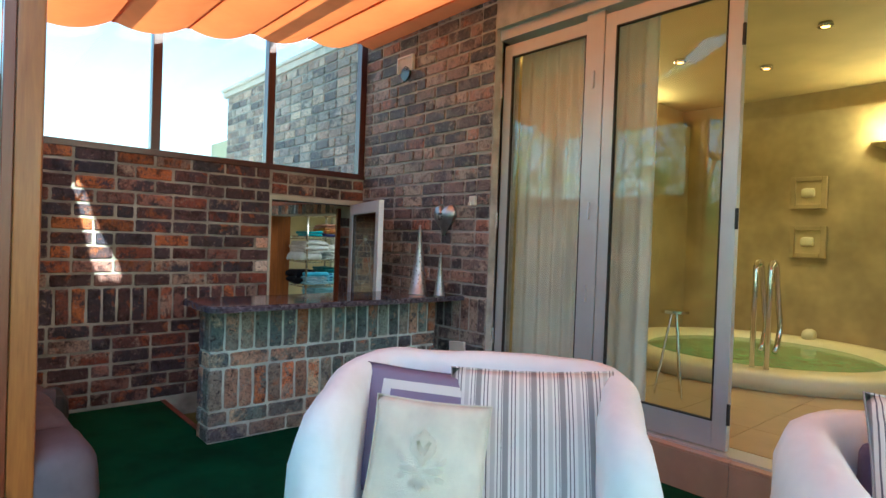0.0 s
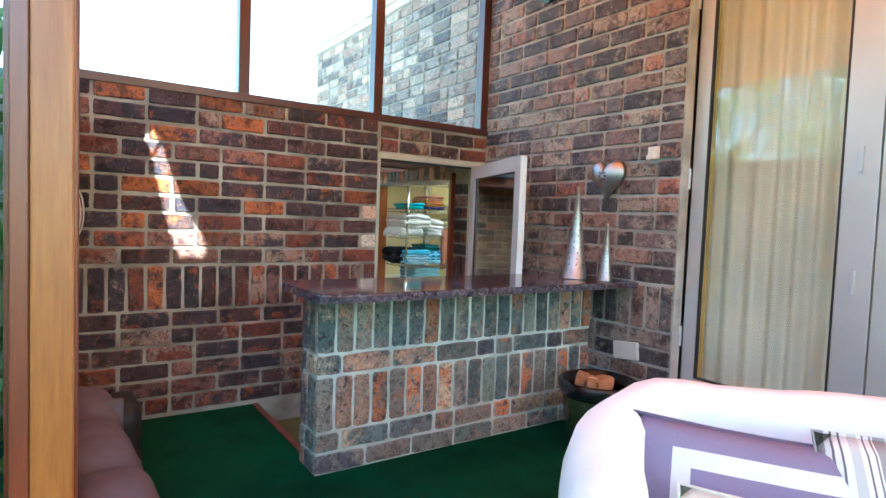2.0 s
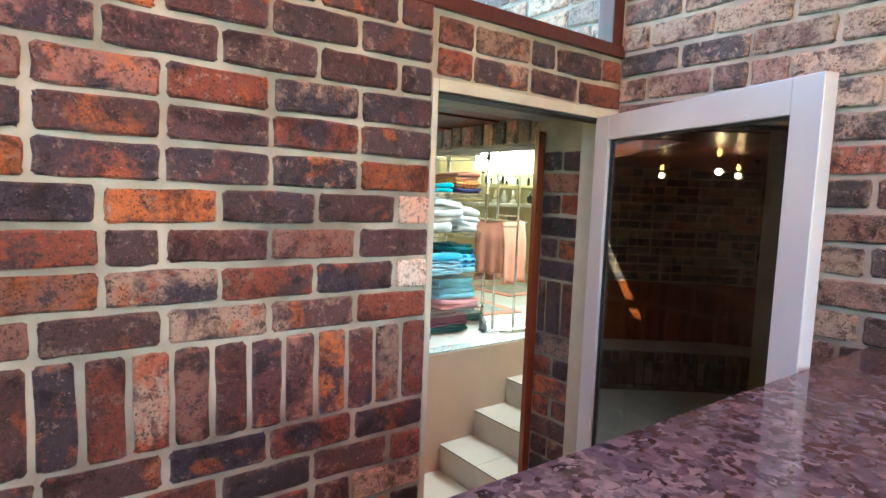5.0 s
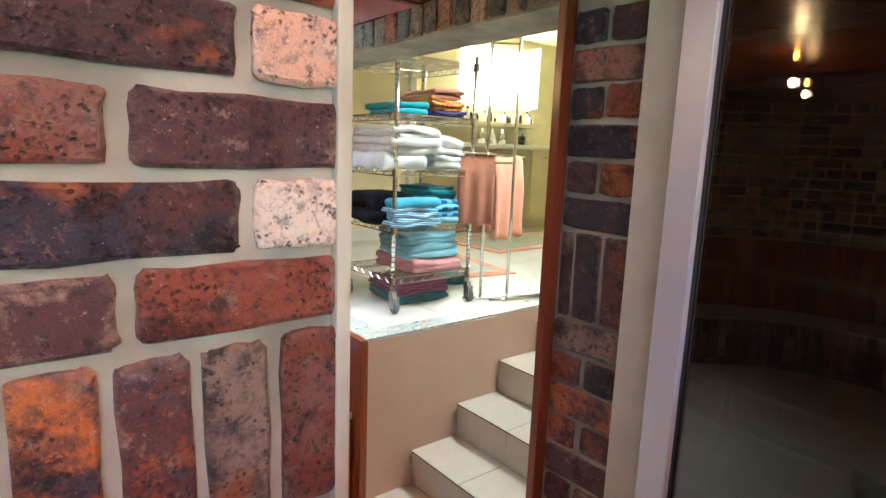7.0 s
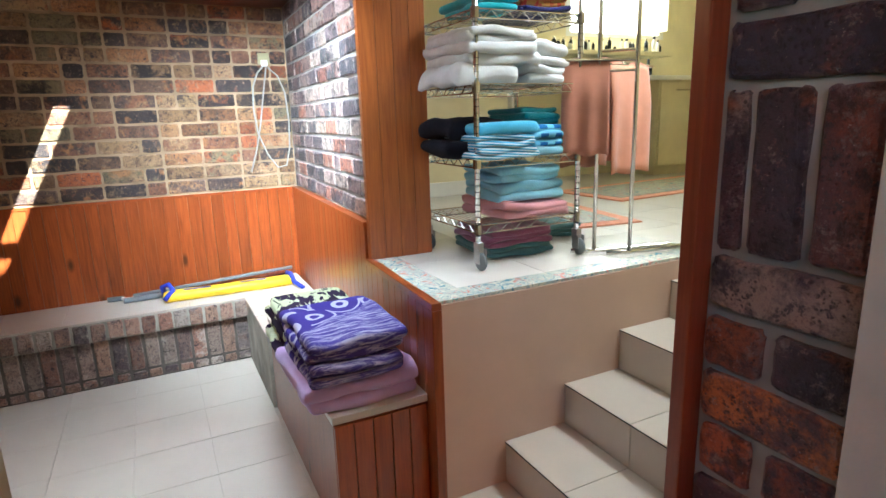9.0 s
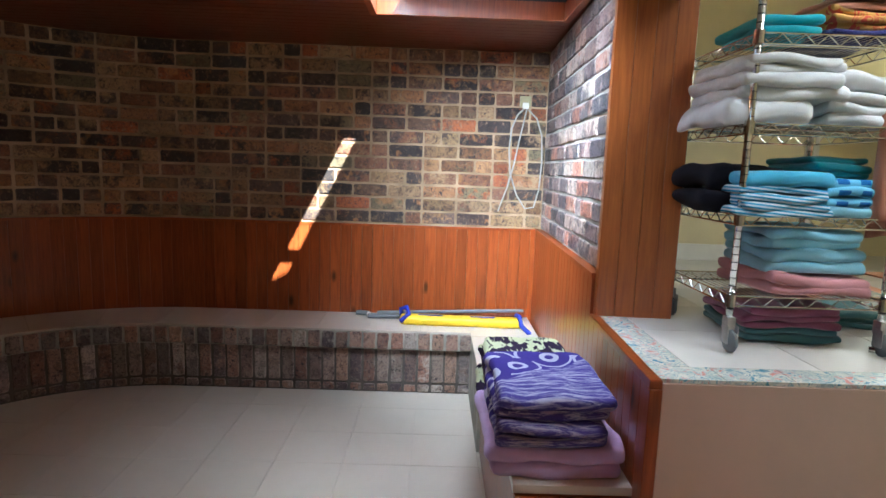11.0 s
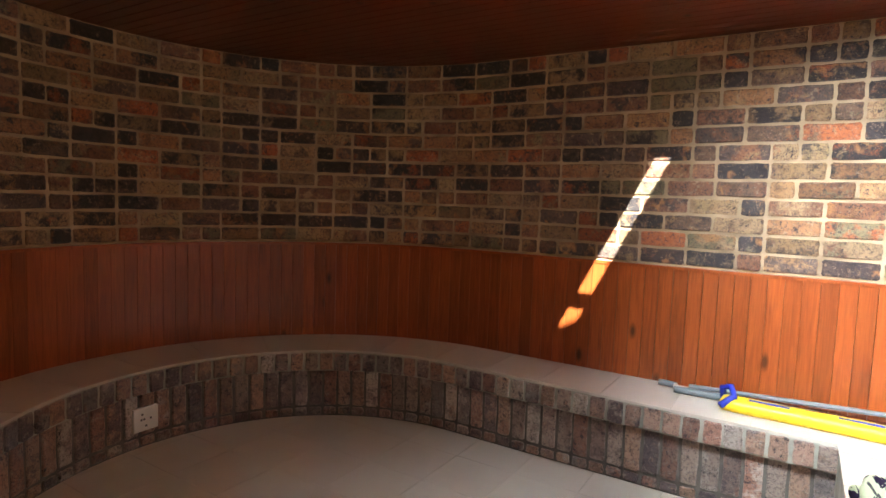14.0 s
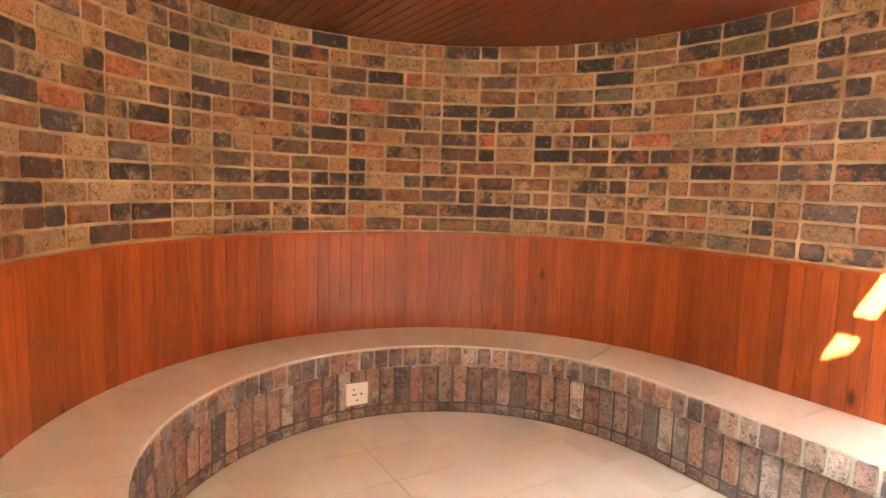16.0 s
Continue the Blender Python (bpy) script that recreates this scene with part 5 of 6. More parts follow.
def east_box(bm, s0, s1, out, deep, z0, z1, bevel=0.0):
    """A box along the east side: from s0 to s1 north of the platform's corner, out into the room, deep behind the face."""
    vs = box(bm, -out, deep, s0, s1, z0, z1, bevel)
    bmesh.ops.transform(bm, matrix=Matrix.Translation(E0) @ Matrix.Rotation(-radians(EA), 4, "Z"), verts=vs)


COL = 0.725
bm = bmesh.new()
east_box(bm, COL, 2.60, -0.03, 0.26, FZ - 0.1, 1.66)
side = structure("wall_side", bm, M["mortar_pale"], "short clinker brick wall beside the bathroom opening")
p0 = E0 + ed * COL + Vector((0.03, 0, 0))
rows = [(s, z, w, h) for s, z, w, h in wall_rows(PZ + 0.01, "s" * 13, 0.0, 1.66, (), 23)]
LAY.append((side, rows, lambda s: (p0 + ed * s, ed), "grey", Vector((3.4, 8, 0.8)), 300))
bm = bmesh.new()
east_box(bm, -1.06, COL, -0.03, 0.26, 1.40, 1.66)
lint = structure("lintel", bm, M["mortar"], "brick lintel over the opening to the bathroom")
p1 = E0 - ed * 1.05 + Vector((0.03, 0, 0))
LAY.append((lint, wall_rows(1.402, "h", 0.0, 1.78, (), 25), lambda s: (p1 + ed * s, ed), "dark", Vector((3.4, 7, 1.4)), 300))

# wooden panels: board by board
def panel_boards(parent, at, length, z0, z1, seed, thick=0.012, width=0.072, wood_name="panel_wood"):
    n = int(length / width)
    w = length / n
    cache = {}
    for i in range(n):
        p, t = at((i + 0.5) * w)
        y = Vector((0, 0, 1)).cross(t)
        m = Matrix((t, y, Vector((0, 0, 1)))).transposed().to_4x4()
        m.translation = Vector((p.x, p.y, z0))
        key = round(w, 4)
        if key not in cache:
            bm = boxes((-w / 2 + 0.0008, w / 2 - 0.0008, -0.004, thick, 0, z1 - z0), bevel=0.0020)
            cache[key] = mesh_of(bm, "board")
            cache[key].materials.append(M[wood_name])
        ob = new("board", cache[key])
        ob.matrix_world = m
        ob.parent = parent


pan = structure("panelling", simple(swept, wall_at, wall_len - 0.02, -0.01, 0.012, BZ - 0.05, PZ - 0.01, 0.08), M["panel_wood"], "varnished red-brown tongue-and-groove panelling along the curved wall")
panel_boards(pan, lambda s: (wall_at(s)[0] + Vector((0, 0, 1)).cross(wall_at(s)[1]) * 0.014, wall_at(s)[1]), wall_len - 0.03, BZ - 0.02, PZ - 0.012, 1)
structure("trim", simple(swept, wall_at, wall_len - 0.03, 0.0, 0.034, PZ - 0.012, PZ + 0.004, 0.08), M["panel_wood"], "wooden capping strip on the panelling")
bm = bmesh.new()
east_box(bm, COL, 2.42, -0.004, 0.05, FZ, PZ)
east_box(bm, 0.02, COL, -0.004, 0.05, FZ, 0.155)
pan2 = structure("side_panelling", bm, M["panel_wood"], "varnished red-brown panelling below the bathroom platform")
q0 = E0 + ed * COL
panel_boards(pan2, lambda s: (q0 + ed * s, ed), 2.42 - COL, BZ - 0.3, PZ - 0.01, 2)
q1 = E0 + ed * 0.0
panel_boards(pan2, lambda s: (q1 + ed * s, ed), COL, FZ + 0.01, 0.155, 2)
bm = bmesh.new()
east_box(bm, COL, 2.42, 0.016, 0.035, PZ - 0.014, PZ + 0.006)
east_box(bm, -0.012, COL, 0.016, 0.02, 0.150, 0.176, 0.003)
east_box(bm, -0.016, 0.024, 0.016, 0.02, FZ, 0.150, 0.003)
structure("trim", bm, M["panel_wood"], "wooden edging of the panelling and the platform corner")
# wooden end of the wall beside the rack
bm = bmesh.new()
east_box(bm, COL - 0.02, COL, -0.0, 0.30, 0.172, 1.42)
colm = structure("column_panel", bm, M["column_wood"], "varnished knotty pine boards cladding the end of the wall")
cface = E0 + ed * (COL - 0.02)
perp = Vector((ed.y, -ed.x, 0))
panel_boards(colm, lambda s: (cface + perp * (0.30 - s) - ed * 0.0, -perp), 0.30, 0.172, 1.42, 3, 0.012, 0.075, "column_wood")

# bench
bench_at, bench_len = curve(RF, 3.09, 1.85)
bench = structure("bench", simple(swept, bench_at, bench_len, -(RW - RF), 0.0, FZ, BZ - 0.10, 0.08), M["mortar_dark"], "curved brick bench built along the wall")
rows = wall_rows(FZ + 0.002, "qv", 0.0, bench_len, (), 31)
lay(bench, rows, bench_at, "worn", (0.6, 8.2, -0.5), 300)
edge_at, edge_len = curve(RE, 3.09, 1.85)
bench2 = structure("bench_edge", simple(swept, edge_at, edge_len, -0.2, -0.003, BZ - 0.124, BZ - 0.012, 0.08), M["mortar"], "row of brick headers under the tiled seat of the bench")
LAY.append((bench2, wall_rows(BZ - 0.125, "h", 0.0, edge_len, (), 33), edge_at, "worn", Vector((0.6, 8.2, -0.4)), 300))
seat = structure("bench_seat", simple(swept, edge_at, edge_len, -(RW - RE), -0.004, BZ - 0.02, BZ - 0.004, 0.08), M["grout"], "cream tiled seat of the curved bench")


def seat_tile(bm, s0, s1, d0, d1):
    n = 4
    prev = None
    for i in range(n + 1):
        p, t = edge_at(min(edge_len - 1e-3, s0 + (s1 - s0) * i / n))
        inn = Vector((0, 0, 1)).cross(t)
        ring = [bm.verts.new((p.x + inn.x * d, p.y + inn.y * d, z)) for d, z in ((d0, BZ - 0.006), (d1, BZ - 0.006), (d1, BZ), (d0, BZ))]
        if prev:
            for k in range(4):
                bm.faces.new((prev[k], ring[k], ring[(k + 1) % 4], prev[(k + 1) % 4]))
        else:
            bm.faces.new(ring[::-1])
        prev = ring
    bm.faces.new(prev)


s = 0.0
while s < edge_len - 0.05:
    e = min(edge_len, s + 0.33)
    part("tile", simple(seat_tile, s + 0.002, e - 0.002, -(RW - RE) + 0.012, -0.006), M["tile"], seat)
    s = e
# the bench turns towards the door
structure("bench_corner", boxes((3.08, 3.50, 8.3, 9.47, FZ, BZ - 0.012)), M["mortar"], "end of the brick bench under the cream tiles")
for y0, y1 in ((8.30, 8.62), (8.624, 8.95), (8.954, 9.47)):
    part("tile", boxes((3.076, 3.495, y0, y1, BZ - 0.012, BZ + 0.001), bevel=0.001), M["tile"], seat)

# floor tiles
cand = []
TS = 0.33
for i in range(-4, 14):
    for j in range(-2, 13):
        x0, y0 = -0.55 + i * TS, 5.84 + j * TS
        if x0 + TS < -0.1 or x0 > 3.46 or y0 > 9.2:
            continue
        cand.append((x0, y0))
FLOOR_TILES = cand
for x0, y0 in FLOOR_TILES:
    part("tile", boxes((x0 + 0.001, min(x0 + TS - 0.001, 3.45), y0 + 0.001, y0 + TS - 0.001, FZ - 0.01, FZ)), M["tile"], bpy.data.objects["room_floor"])

# ceiling with skylight
SX0, SX1, SY0, SY1 = 2.49, 3.47, 6.74, 8.64
structure("ceiling", boxes((-0.9, SX0, 5.98, 9.7, CZ, CZ + 0.06), (SX1, 3.75, 5.98, 9.7, CZ, CZ + 0.06), (SX0, SX1, SY1, 9.7, CZ, CZ + 0.06), (SX0, SX1, 5.98, SY0, CZ, CZ + 0.06)), M["ceiling_wood"], "dark varnished red-brown boarded ceiling")
bm = bmesh.new()
for k in range(44):
    y = 6.32 + k * 0.072
    if SY0 - 0.05 < y < SY1 + 0.05:
        box(bm, -0.4, SX0 - 0.02, y, y + 0.068, CZ - 0.008, CZ + 0.002)
    else:
        box(bm, -0.4, 3.5, y, y + 0.068, CZ - 0.008, CZ + 0.002)
structure("ceiling_boards", bm, M["ceiling_wood"], "narrow dark ceiling boards with open grooves")
sk = tagged(new("window_6"), "wood-framed roof light with a pale pleated blind drawn across it", "skylight", "", "structure")
for r in ((SX0 - 0.03, SX0 + 0.004, SY0 - 0.03, SY1 + 0.03), (SX1 - 0.004, SX1 + 0.03, SY0 - 0.03, SY1 + 0.03), (SX0 + 0.004, SX1 - 0.004, SY1 - 0.004, SY1 + 0.03), (SX0 + 0.004, SX1 - 0.004, SY0 - 0.03, SY0 + 0.004)):
    part("lining", boxes((*r, CZ - 0.014, 1.60), bevel=0.003), M["panel_wood"], sk)
for r in ((SX0 - 0.02, SX0 + 0.0, SY0 - 0.02, SY1 + 0.02), (SX1, SX1 + 0.02, SY0 - 0.02, SY1 + 0.02), (SX0, SX1, SY1, SY1 + 0.02), (SX0, SX1, SY0 - 0.02, SY0)):
    part("kerb", boxes((*r, 1.60, 1.70)), M["black"], sk)
part("crossbar", boxes((SX0, SX1, 7.28, 7.335, 1.60, 1.66)), M["dark_frame"], sk)
bm = bmesh.new()
n = 60
prev = None
for i in range(n + 1):
    y = SY0 + (SY1 - SY0) * i / n
    a, b = bm.verts.new((2.635, y, 1.625 + 0.006 * (i % 2))), bm.verts.new((SX1, y, 1.625 + 0.006 * (i % 2)))
    if prev:
        bm.faces.new((prev[0], prev[1], b, a))
    prev = (a, b)
part("blind", bm, M["blind"], sk, "white pleated blind")
p = part("pane", boxes((SX0, SX1, SY0, SY1, 1.70, 1.706)), M["glass"], sk)
p.visible_shadow = False
for lx, ly, up, on in [(*p, 1) for p in CEILING_LAMPS] + [(1.46, 7.92, 0, 0)]:
    d = thing("ceiling_lamp", (lx, ly, CZ), "small brass ceiling lamp with a bare bulb" if on else "small brass ceiling hook plate", "lamp")
    part("rose", simple(lathe, [(0.03, 0.0), (0.03, -0.008), (0.012, -0.014)], 16), M["chrome"], d)
    part("stem", simple(tube, (0, 0, -0.012), (0, 0, up - 0.07 if on else -0.03), 0.006), M["chrome"], d)
    if on:
        part("bulb", simple(lathe, [(0.007, up - 0.07), (0.012, up - 0.082), (0.014, up - 0.095), (0.006, up - 0.112)], 14), M["bulb"], d, smooth=True)

# box seat with towels
bx = thing("wooden_box", (0, 0, 0), "red-brown boarded box seat with a pale tiled top beside the platform", "box")
part("body", boxes((3.095, 3.44, 7.13, 8.29, FZ, -0.215), bevel=0.004), M["panel_wood"], bx)
part("top", boxes((3.09, 3.445, 7.12, 8.295, -0.213, -0.185), bevel=0.003), M["tile"], bx, "cream tile top")
for k in range(5):
    part("board", boxes((3.097 + k * 0.069, 3.097 + (k + 1) * 0.069 - 0.003, 7.118, 7.132, FZ + 0.004, -0.222), bevel=0.002), M["panel_wood"], bx)

# platform and steps
PF = 0.174
steps = structure("platform", boxes((3.475, 3.80, 7.075, 7.77, -0.75, PF - 0.01), (3.80, 9.0, 7.075, 10.2, -0.75, PF - 0.01), (4.84, 9.0, 6.0, 7.075, -0.75, PF - 0.01)), M["platform_face"], "beige tiled platform of the bathroom floor")
part("facing", boxes((3.482, 6.2, 7.058, 7.076, -0.70, PF - 0.012), bevel=0.001), M["platform_face"], steps, "smooth beige facing")
LV = (-0.60, -0.43, -0.26, -0.087, 0.08)
for k, z in enumerate(LV):
    x0, x1 = 3.455 + 0.28 * k, 3.455 + 0.28 * (k + 1)
    st = structure("step", boxes((x0 + 0.01, x1 + 0.02, 5.985, 7.058, -0.75, z - 0.012)), M["grout"], "cream tiled step up to the bathroom")
    for y0, y1 in ((5.987, 6.34), (6.343, 6.70), (6.703, 7.056)):
        part("tread", boxes((x0, x1, y0, y1, z - 0.012, z), bevel=0.0015), M["tile"], st)
        part("riser", boxes((x0 + 0.003, x0 + 0.012, y0, y1, (LV[k - 1] if k else FZ), z - 0.0125)), M["tile"], st)
    part("nosing", boxes((x0 - 0.003, x0 + 0.002, 6.004, 7.056, z - 0.005, z - 0.002)), M["black"], st, "thin dark nosing strip")
# bathroom floor: border strip and tiles
for k in range(9):
    y0 = 7.06 + 0.0
    part("tile", boxes((3.46 + k * 0.2 + 0.001, 3.46 + (k + 1) * 0.2 - 0.001, 7.062, 7.17, PF - 0.01, PF + 0.001)), M["border_tile"], steps, "tile with a blue and pink floral border")
for k in range(3):
    part("tile", boxes((3.478, 3.60, 7.172 + k * 0.2, 7.17 + (k + 1) * 0.2, PF - 0.01, PF + 0.001)), M["border_tile"], steps, "tile with a blue and pink floral border")
for i in range(14):
    for j in range(8):
        x0, y0 = 3.602 + i * 0.40, 7.172 + j * 0.40
        if x0 < 8.4 and y0 < 9.9:
            part("tile", boxes((x0 + 0.0015, x0 + 0.3985, y0 + 0.0015, y0 + 0.3985, PF - 0.01, PF)), M["tile_bath"], steps)

# bathroom shell
structure("bath_wall", boxes((3.75, 5.3, 9.40, 10.2, PF - 0.01, 2.5), (5.3, 6.25, 9.9, 10.2, PF - 0.01, 2.5), (7.5, 9.0, 9.9, 10.2, PF - 0.01, 2.5), (6.25, 7.5, 9.9, 10.2, PF - 0.01, 1.48), (6.25, 7.5, 9.9, 10.2, 2.2, 2.5), (8.6, 8.9, 6.0, 10.2, PF - 0.01, 2.5), (3.76, 9.0, 5.9, 6.0, -0.75, 2.5), (3.66, 3.9, 5.9, 10.2, 1.64, 2.5)), M["bath_wall"], "pale yellow bathroom wall")
structure("bath_ceiling", boxes((3.7, 9.0, 5.9, 10.2, 2.3, 2.36)), M["bath_wall"], "pale yellow bathroom ceiling")
structure("baseboard", boxes((3.80, 5.3, 9.385, 9.40, PF, PF + 0.11), bevel=0.003), M["white_paint"], "white painted baseboard")
structure("corner_board", boxes((5.28, 5.34, 9.34, 9.40, PF, 2.3), bevel=0.004), M["white_paint"], "white painted corner post")
bw = tagged(new("window_7"), "bright bathroom window in a pale frame", "window", "", "structure")
part("pane", boxes((6.3, 7.45, 9.97, 9.98, 1.50, 2.18)), M["bright_window"], bw)
part("frame", boxes((6.25, 6.31, 9.90, 9.98, 1.48, 2.2), (7.44, 7.5, 9.90, 9.98, 1.48, 2.2), (6.31, 7.44, 9.90, 9.98, 1.48, 1.52), (6.31, 7.44, 9.90, 9.98, 2.15, 2.2), bevel=0.004), M["white_paint"], bw)
part("shutter", boxes((7.12, 7.15, 9.5, 9.88, 1.5, 2.15), bevel=0.004), M["bath_wall"], bw)
sh = thing("shelf", (0, 0, 0), "long cream shelf under the bathroom window crowded with toiletries", "shelf")
part("board", boxes((5.7, 7.35, 9.62, 9.89, 1.29, 1.33), bevel=0.006), M["bath_wall"], sh)
rb2 = random.Random(12)
for k in range(22):
    x = 5.95 + k * 0.062 + rb2.uniform(-0.01, 0.01)
    hh, r = rb2.uniform(0.05, 0.14), rb2.uniform(0.014, 0.026)
    b = thing("bottle", (x, 9.72 + rb2.uniform(-0.05, 0.05), 1.33), rb2.choice(["small dark cosmetic bottle on the shelf", "small white cosmetic bottle on the shelf"]), "bottle", "bottles on the shelf")
    dark = "dark" in b["label"]
    part("body", simple(lathe, [(r, 0), (r, hh * 0.7), (r * 0.5, hh * 0.8), (r * 0.5, hh * 0.84)], 10), M["glaze_dark"] if dark else M["white_plastic"], b, smooth=True)
    part("cap", simple(lathe, [(r * 0.6, hh * 0.84), (r * 0.6, hh), (r * 0.3, hh)], 10), M["chrome"] if dark else M["black"], b)
van = thing("vanity_cabinet", (0, 0, 0), "cream vanity cabinet with a pale top and two doors", "cabinet")
part("body", boxes((6.9, 8.6, 9.36, 9.9, 0.26, 1.05), bevel=0.004), M["bath_wall"], van)
part("top", boxes((5.9, 8.6, 9.32, 9.9, 1.05, 1.09), bevel=0.006), M["white_paint"], van)
part("plinth", boxes((6.95, 8.6, 9.42, 9.9, PF, 0.26)), M["bath_wall"], van)
for x0 in (6.92, 7.5):
    d = part("door", boxes((x0, x0 + 0.56, 9.345, 9.36, 0.28, 1.03), bevel=0.003), M["bath_wall"], van)
    part("handle", simple(tube, (x0 + 0.18, 9.335, 0.96), (x0 + 0.38, 9.335, 0.96), 0.006), M["chrome"], d)
for x, label, mt_ in ((6.35, "clear tumbler by the basin", "chrome"), (6.5, "white toothbrush mug by the basin", "white_plastic"), (6.65, "chrome tap on the vanity top", "chrome"), (6.95, "brown soap bottle on the vanity top", "glaze_dark")):
    plain("bottle" if "bottle" in label else ("tap" if "tap" in label else "mug"), simple(lathe, [(0.035, 0), (0.04, 0.09), (0.015, 0.11), (0.012, 0.16)], 14), M[mt_], (x, 9.55, 1.09), label, "toiletries", smooth=True)


# ---- towels ----
def towel(m, w, d, h, layers, material, label, seed, droop=0.0, group=""):
    """A towel folded in layers, its fold facing forward."""
    t = thing("towel", m, label, "towel", group)
    bm = bmesh.new()
    r = random.Random(seed)
    lh = h / layers
    for k in range(layers):
        c = (r.uniform(-0.008, 0.008), r.uniform(-0.012, 0.012), lh * (k + 0.5))
        vs = soft(bm, c, (w * r.uniform(0.88, 1.0), d * r.uniform(0.88, 1.0), lh * 1.14), lh * 0.55, 12, 0.011 + 0.20 * lh, seed + k * 1.7, 8.0)
        for v in vs:
            e = max(0, (-v.co.y / (d / 2)) - 0.55)
            v.co.z -= droop * e * e * 4 + 0.0
            v.co.z = max(v.co.z, -0.004 - droop)
    part("folds", bm, material, t, smooth=True)
    return t


FAB = {k: fabric("towel_" + k, c) for k, c in {
    "white": (0.82, 0.83, 0.84), "aqua": (0.05, 0.46, 0.56), "teal": (0.02, 0.22, 0.26), "sky": (0.34, 0.68, 0.84), "sky_bright": (0.12, 0.52, 0.80), "pink": (0.66, 0.30, 0.32), "plum": (0.26, 0.08, 0.14), "bottle": (0.06, 0.16, 0.17),
    "black": (0.012, 0.012, 0.02), "lilac": (0.40, 0.30, 0.62), "navy": (0.03, 0.03, 0.16), "peach": (0.85, 0.38, 0.24), "rose": (0.60, 0.26, 0.17), "lavender": (0.62, 0.44, 0.76), "gold": (0.62, 0.36, 0.10)}.items()}
FAB["check"] = two_tone("towel_check", (0.03, 0.14, 0.42), (0.22, 0.56, 0.78), "check")
FAB["fine"] = two_tone("towel_fine", (0.05, 0.28, 0.48), (0.55, 0.66, 0.72), "fine")
FAB["floral"] = two_tone("towel_floral", (0.62, 0.34, 0.10), (0.55, 0.10, 0.06), "swirl")
FAB["swirl"] = two_tone("towel_swirl", (0.05, 0.035, 0.22), (0.42, 0.41, 0.56), "beach")
FAB["zebra"] = two_tone("towel_zebra", (0.03, 0.02, 0.045), (0.56, 0.60, 0.38), "leafy")

RK = (3.80, 4.30, 7.35, 7.82)
SH = (0.355, 0.618, 0.905, 1.175, 1.455)
rack = thing("wire_rack", (0, 0, 0), "chrome wire shelf rack on castors, stacked with folded towels", "rack")
for x in RK[:2]:
    for y in RK[2:]:
        p = part("post", simple(tube, (x, y, PF + 0.11), (x, y, 1.50), 0.0115, 12), M["chrome"], rack, smooth=True)
        bm = bmesh.new()
        for k in range(46):
            bmesh.ops.create_cone(bm, cap_ends=True, segments=10, radius1=0.0122, radius2=0.0122, depth=0.002, matrix=pose(x, y, PF + 0.14 + k * 0.0254))
        tagged(part("groove", bm, M["black"], p), kind="stuff")
        c = part("castor", boxes((x - 0.014, x + 0.014, y - 0.02, y + 0.016, PF + 0.07, PF + 0.115), bevel=0.003), M["steel"], rack)
        bm = bmesh.new()
        bmesh.ops.create_cone(bm, cap_ends=True, segments=24, radius1=0.037, radius2=0.037, depth=0.022, matrix=pose(x, y - 0.02, PF + 0.038, 0, 90, 0))
        bmesh.ops.bevel(bm, geom=[e for e in bm.edges if len(e.link_faces) == 2 and any(len(f.verts) > 4 for f in e.link_faces)], offset=0.006, segments=2, affect="EDGES")
        part("wheel", bm, M["rubber"], c, "grey rubber wheel", smooth=True)
        part("fork", boxes((x - 0.018, x - 0.014, y - 0.035, y + 0.005, PF + 0.03, PF + 0.09), (x + 0.014, x + 0.018, y - 0.035, y + 0.005, PF + 0.03, PF + 0.09), bevel=0.001), M["steel"], c)
for z in SH:
    bm = bmesh.new()
    x0, x1, y0, y1 = RK
    for dz in (0, -0.032):
        for a, b in (((x0, y0), (x1, y0)), ((x1, y0), (x1, y1)), ((x1, y1), (x0, y1)), ((x0, y1), (x0, y0))):
            tube(bm, (*a, z + dz), (*b, z + dz), 0.0032, 6)
    for yy in (y0, y1):
        for k in range(14):
            xa, xb = x0 + (x1 - x0) * k / 14, x0 + (x1 - x0) * (k + 1) / 14
            tube(bm, (xa, yy, z - 0.032 * (k % 2)), (xb, yy, z - 0.032 * ((k + 1) % 2)), 0.002, 5)
    for xx in (x0, x1):
        for k in range(12):
            ya, yb = y0 + (y1 - y0) * k / 12, y0 + (y1 - y0) * (k + 1) / 12
            tube(bm, (xx, ya, z - 0.032 * (k % 2)), (xx, yb, z - 0.032 * ((k + 1) % 2)), 0.002, 5)
    for k in range(1, 24):
        x = x0 + (x1 - x0) * k / 24
        tube(bm, (x, y0, z + 0.002), (x, y1, z + 0.002), 0.0018, 5)
    for yy in (y0 + 0.15, y0 + 0.32):
        tube(bm, (x0, yy, z - 0.004), (x1, yy, z - 0.004), 0.0028, 5)
    s_ = part("shelf", bm, M["chrome"], rack)
    for x in RK[:2]:
        for y in RK[2:]:
            part("collar", simple(tube, (x, y, z - 0.034), (x, y, z + 0.006), 0.0165, 12), M["chrome"], s_)

U = 0.004
G = "towels on the rack"
towel((4.17, 7.56, SH[3] + U), 0.24, 0.34, 0.035, 2, FAB["navy"], "thin navy towel folded on the top loaded shelf", 1, group=G)
towel((4.17, 7.56, SH[3] + U + 0.036), 0.24, 0.32, 0.06, 3, FAB["floral"], "orange floral towel folded on the rack", 2, group=G)
towel((4.17, 7.56, SH[3] + U + 0.098), 0.23, 0.30, 0.045, 2, FAB["rose"], "dusky pink towel folded on top of the floral one", 3, group=G)
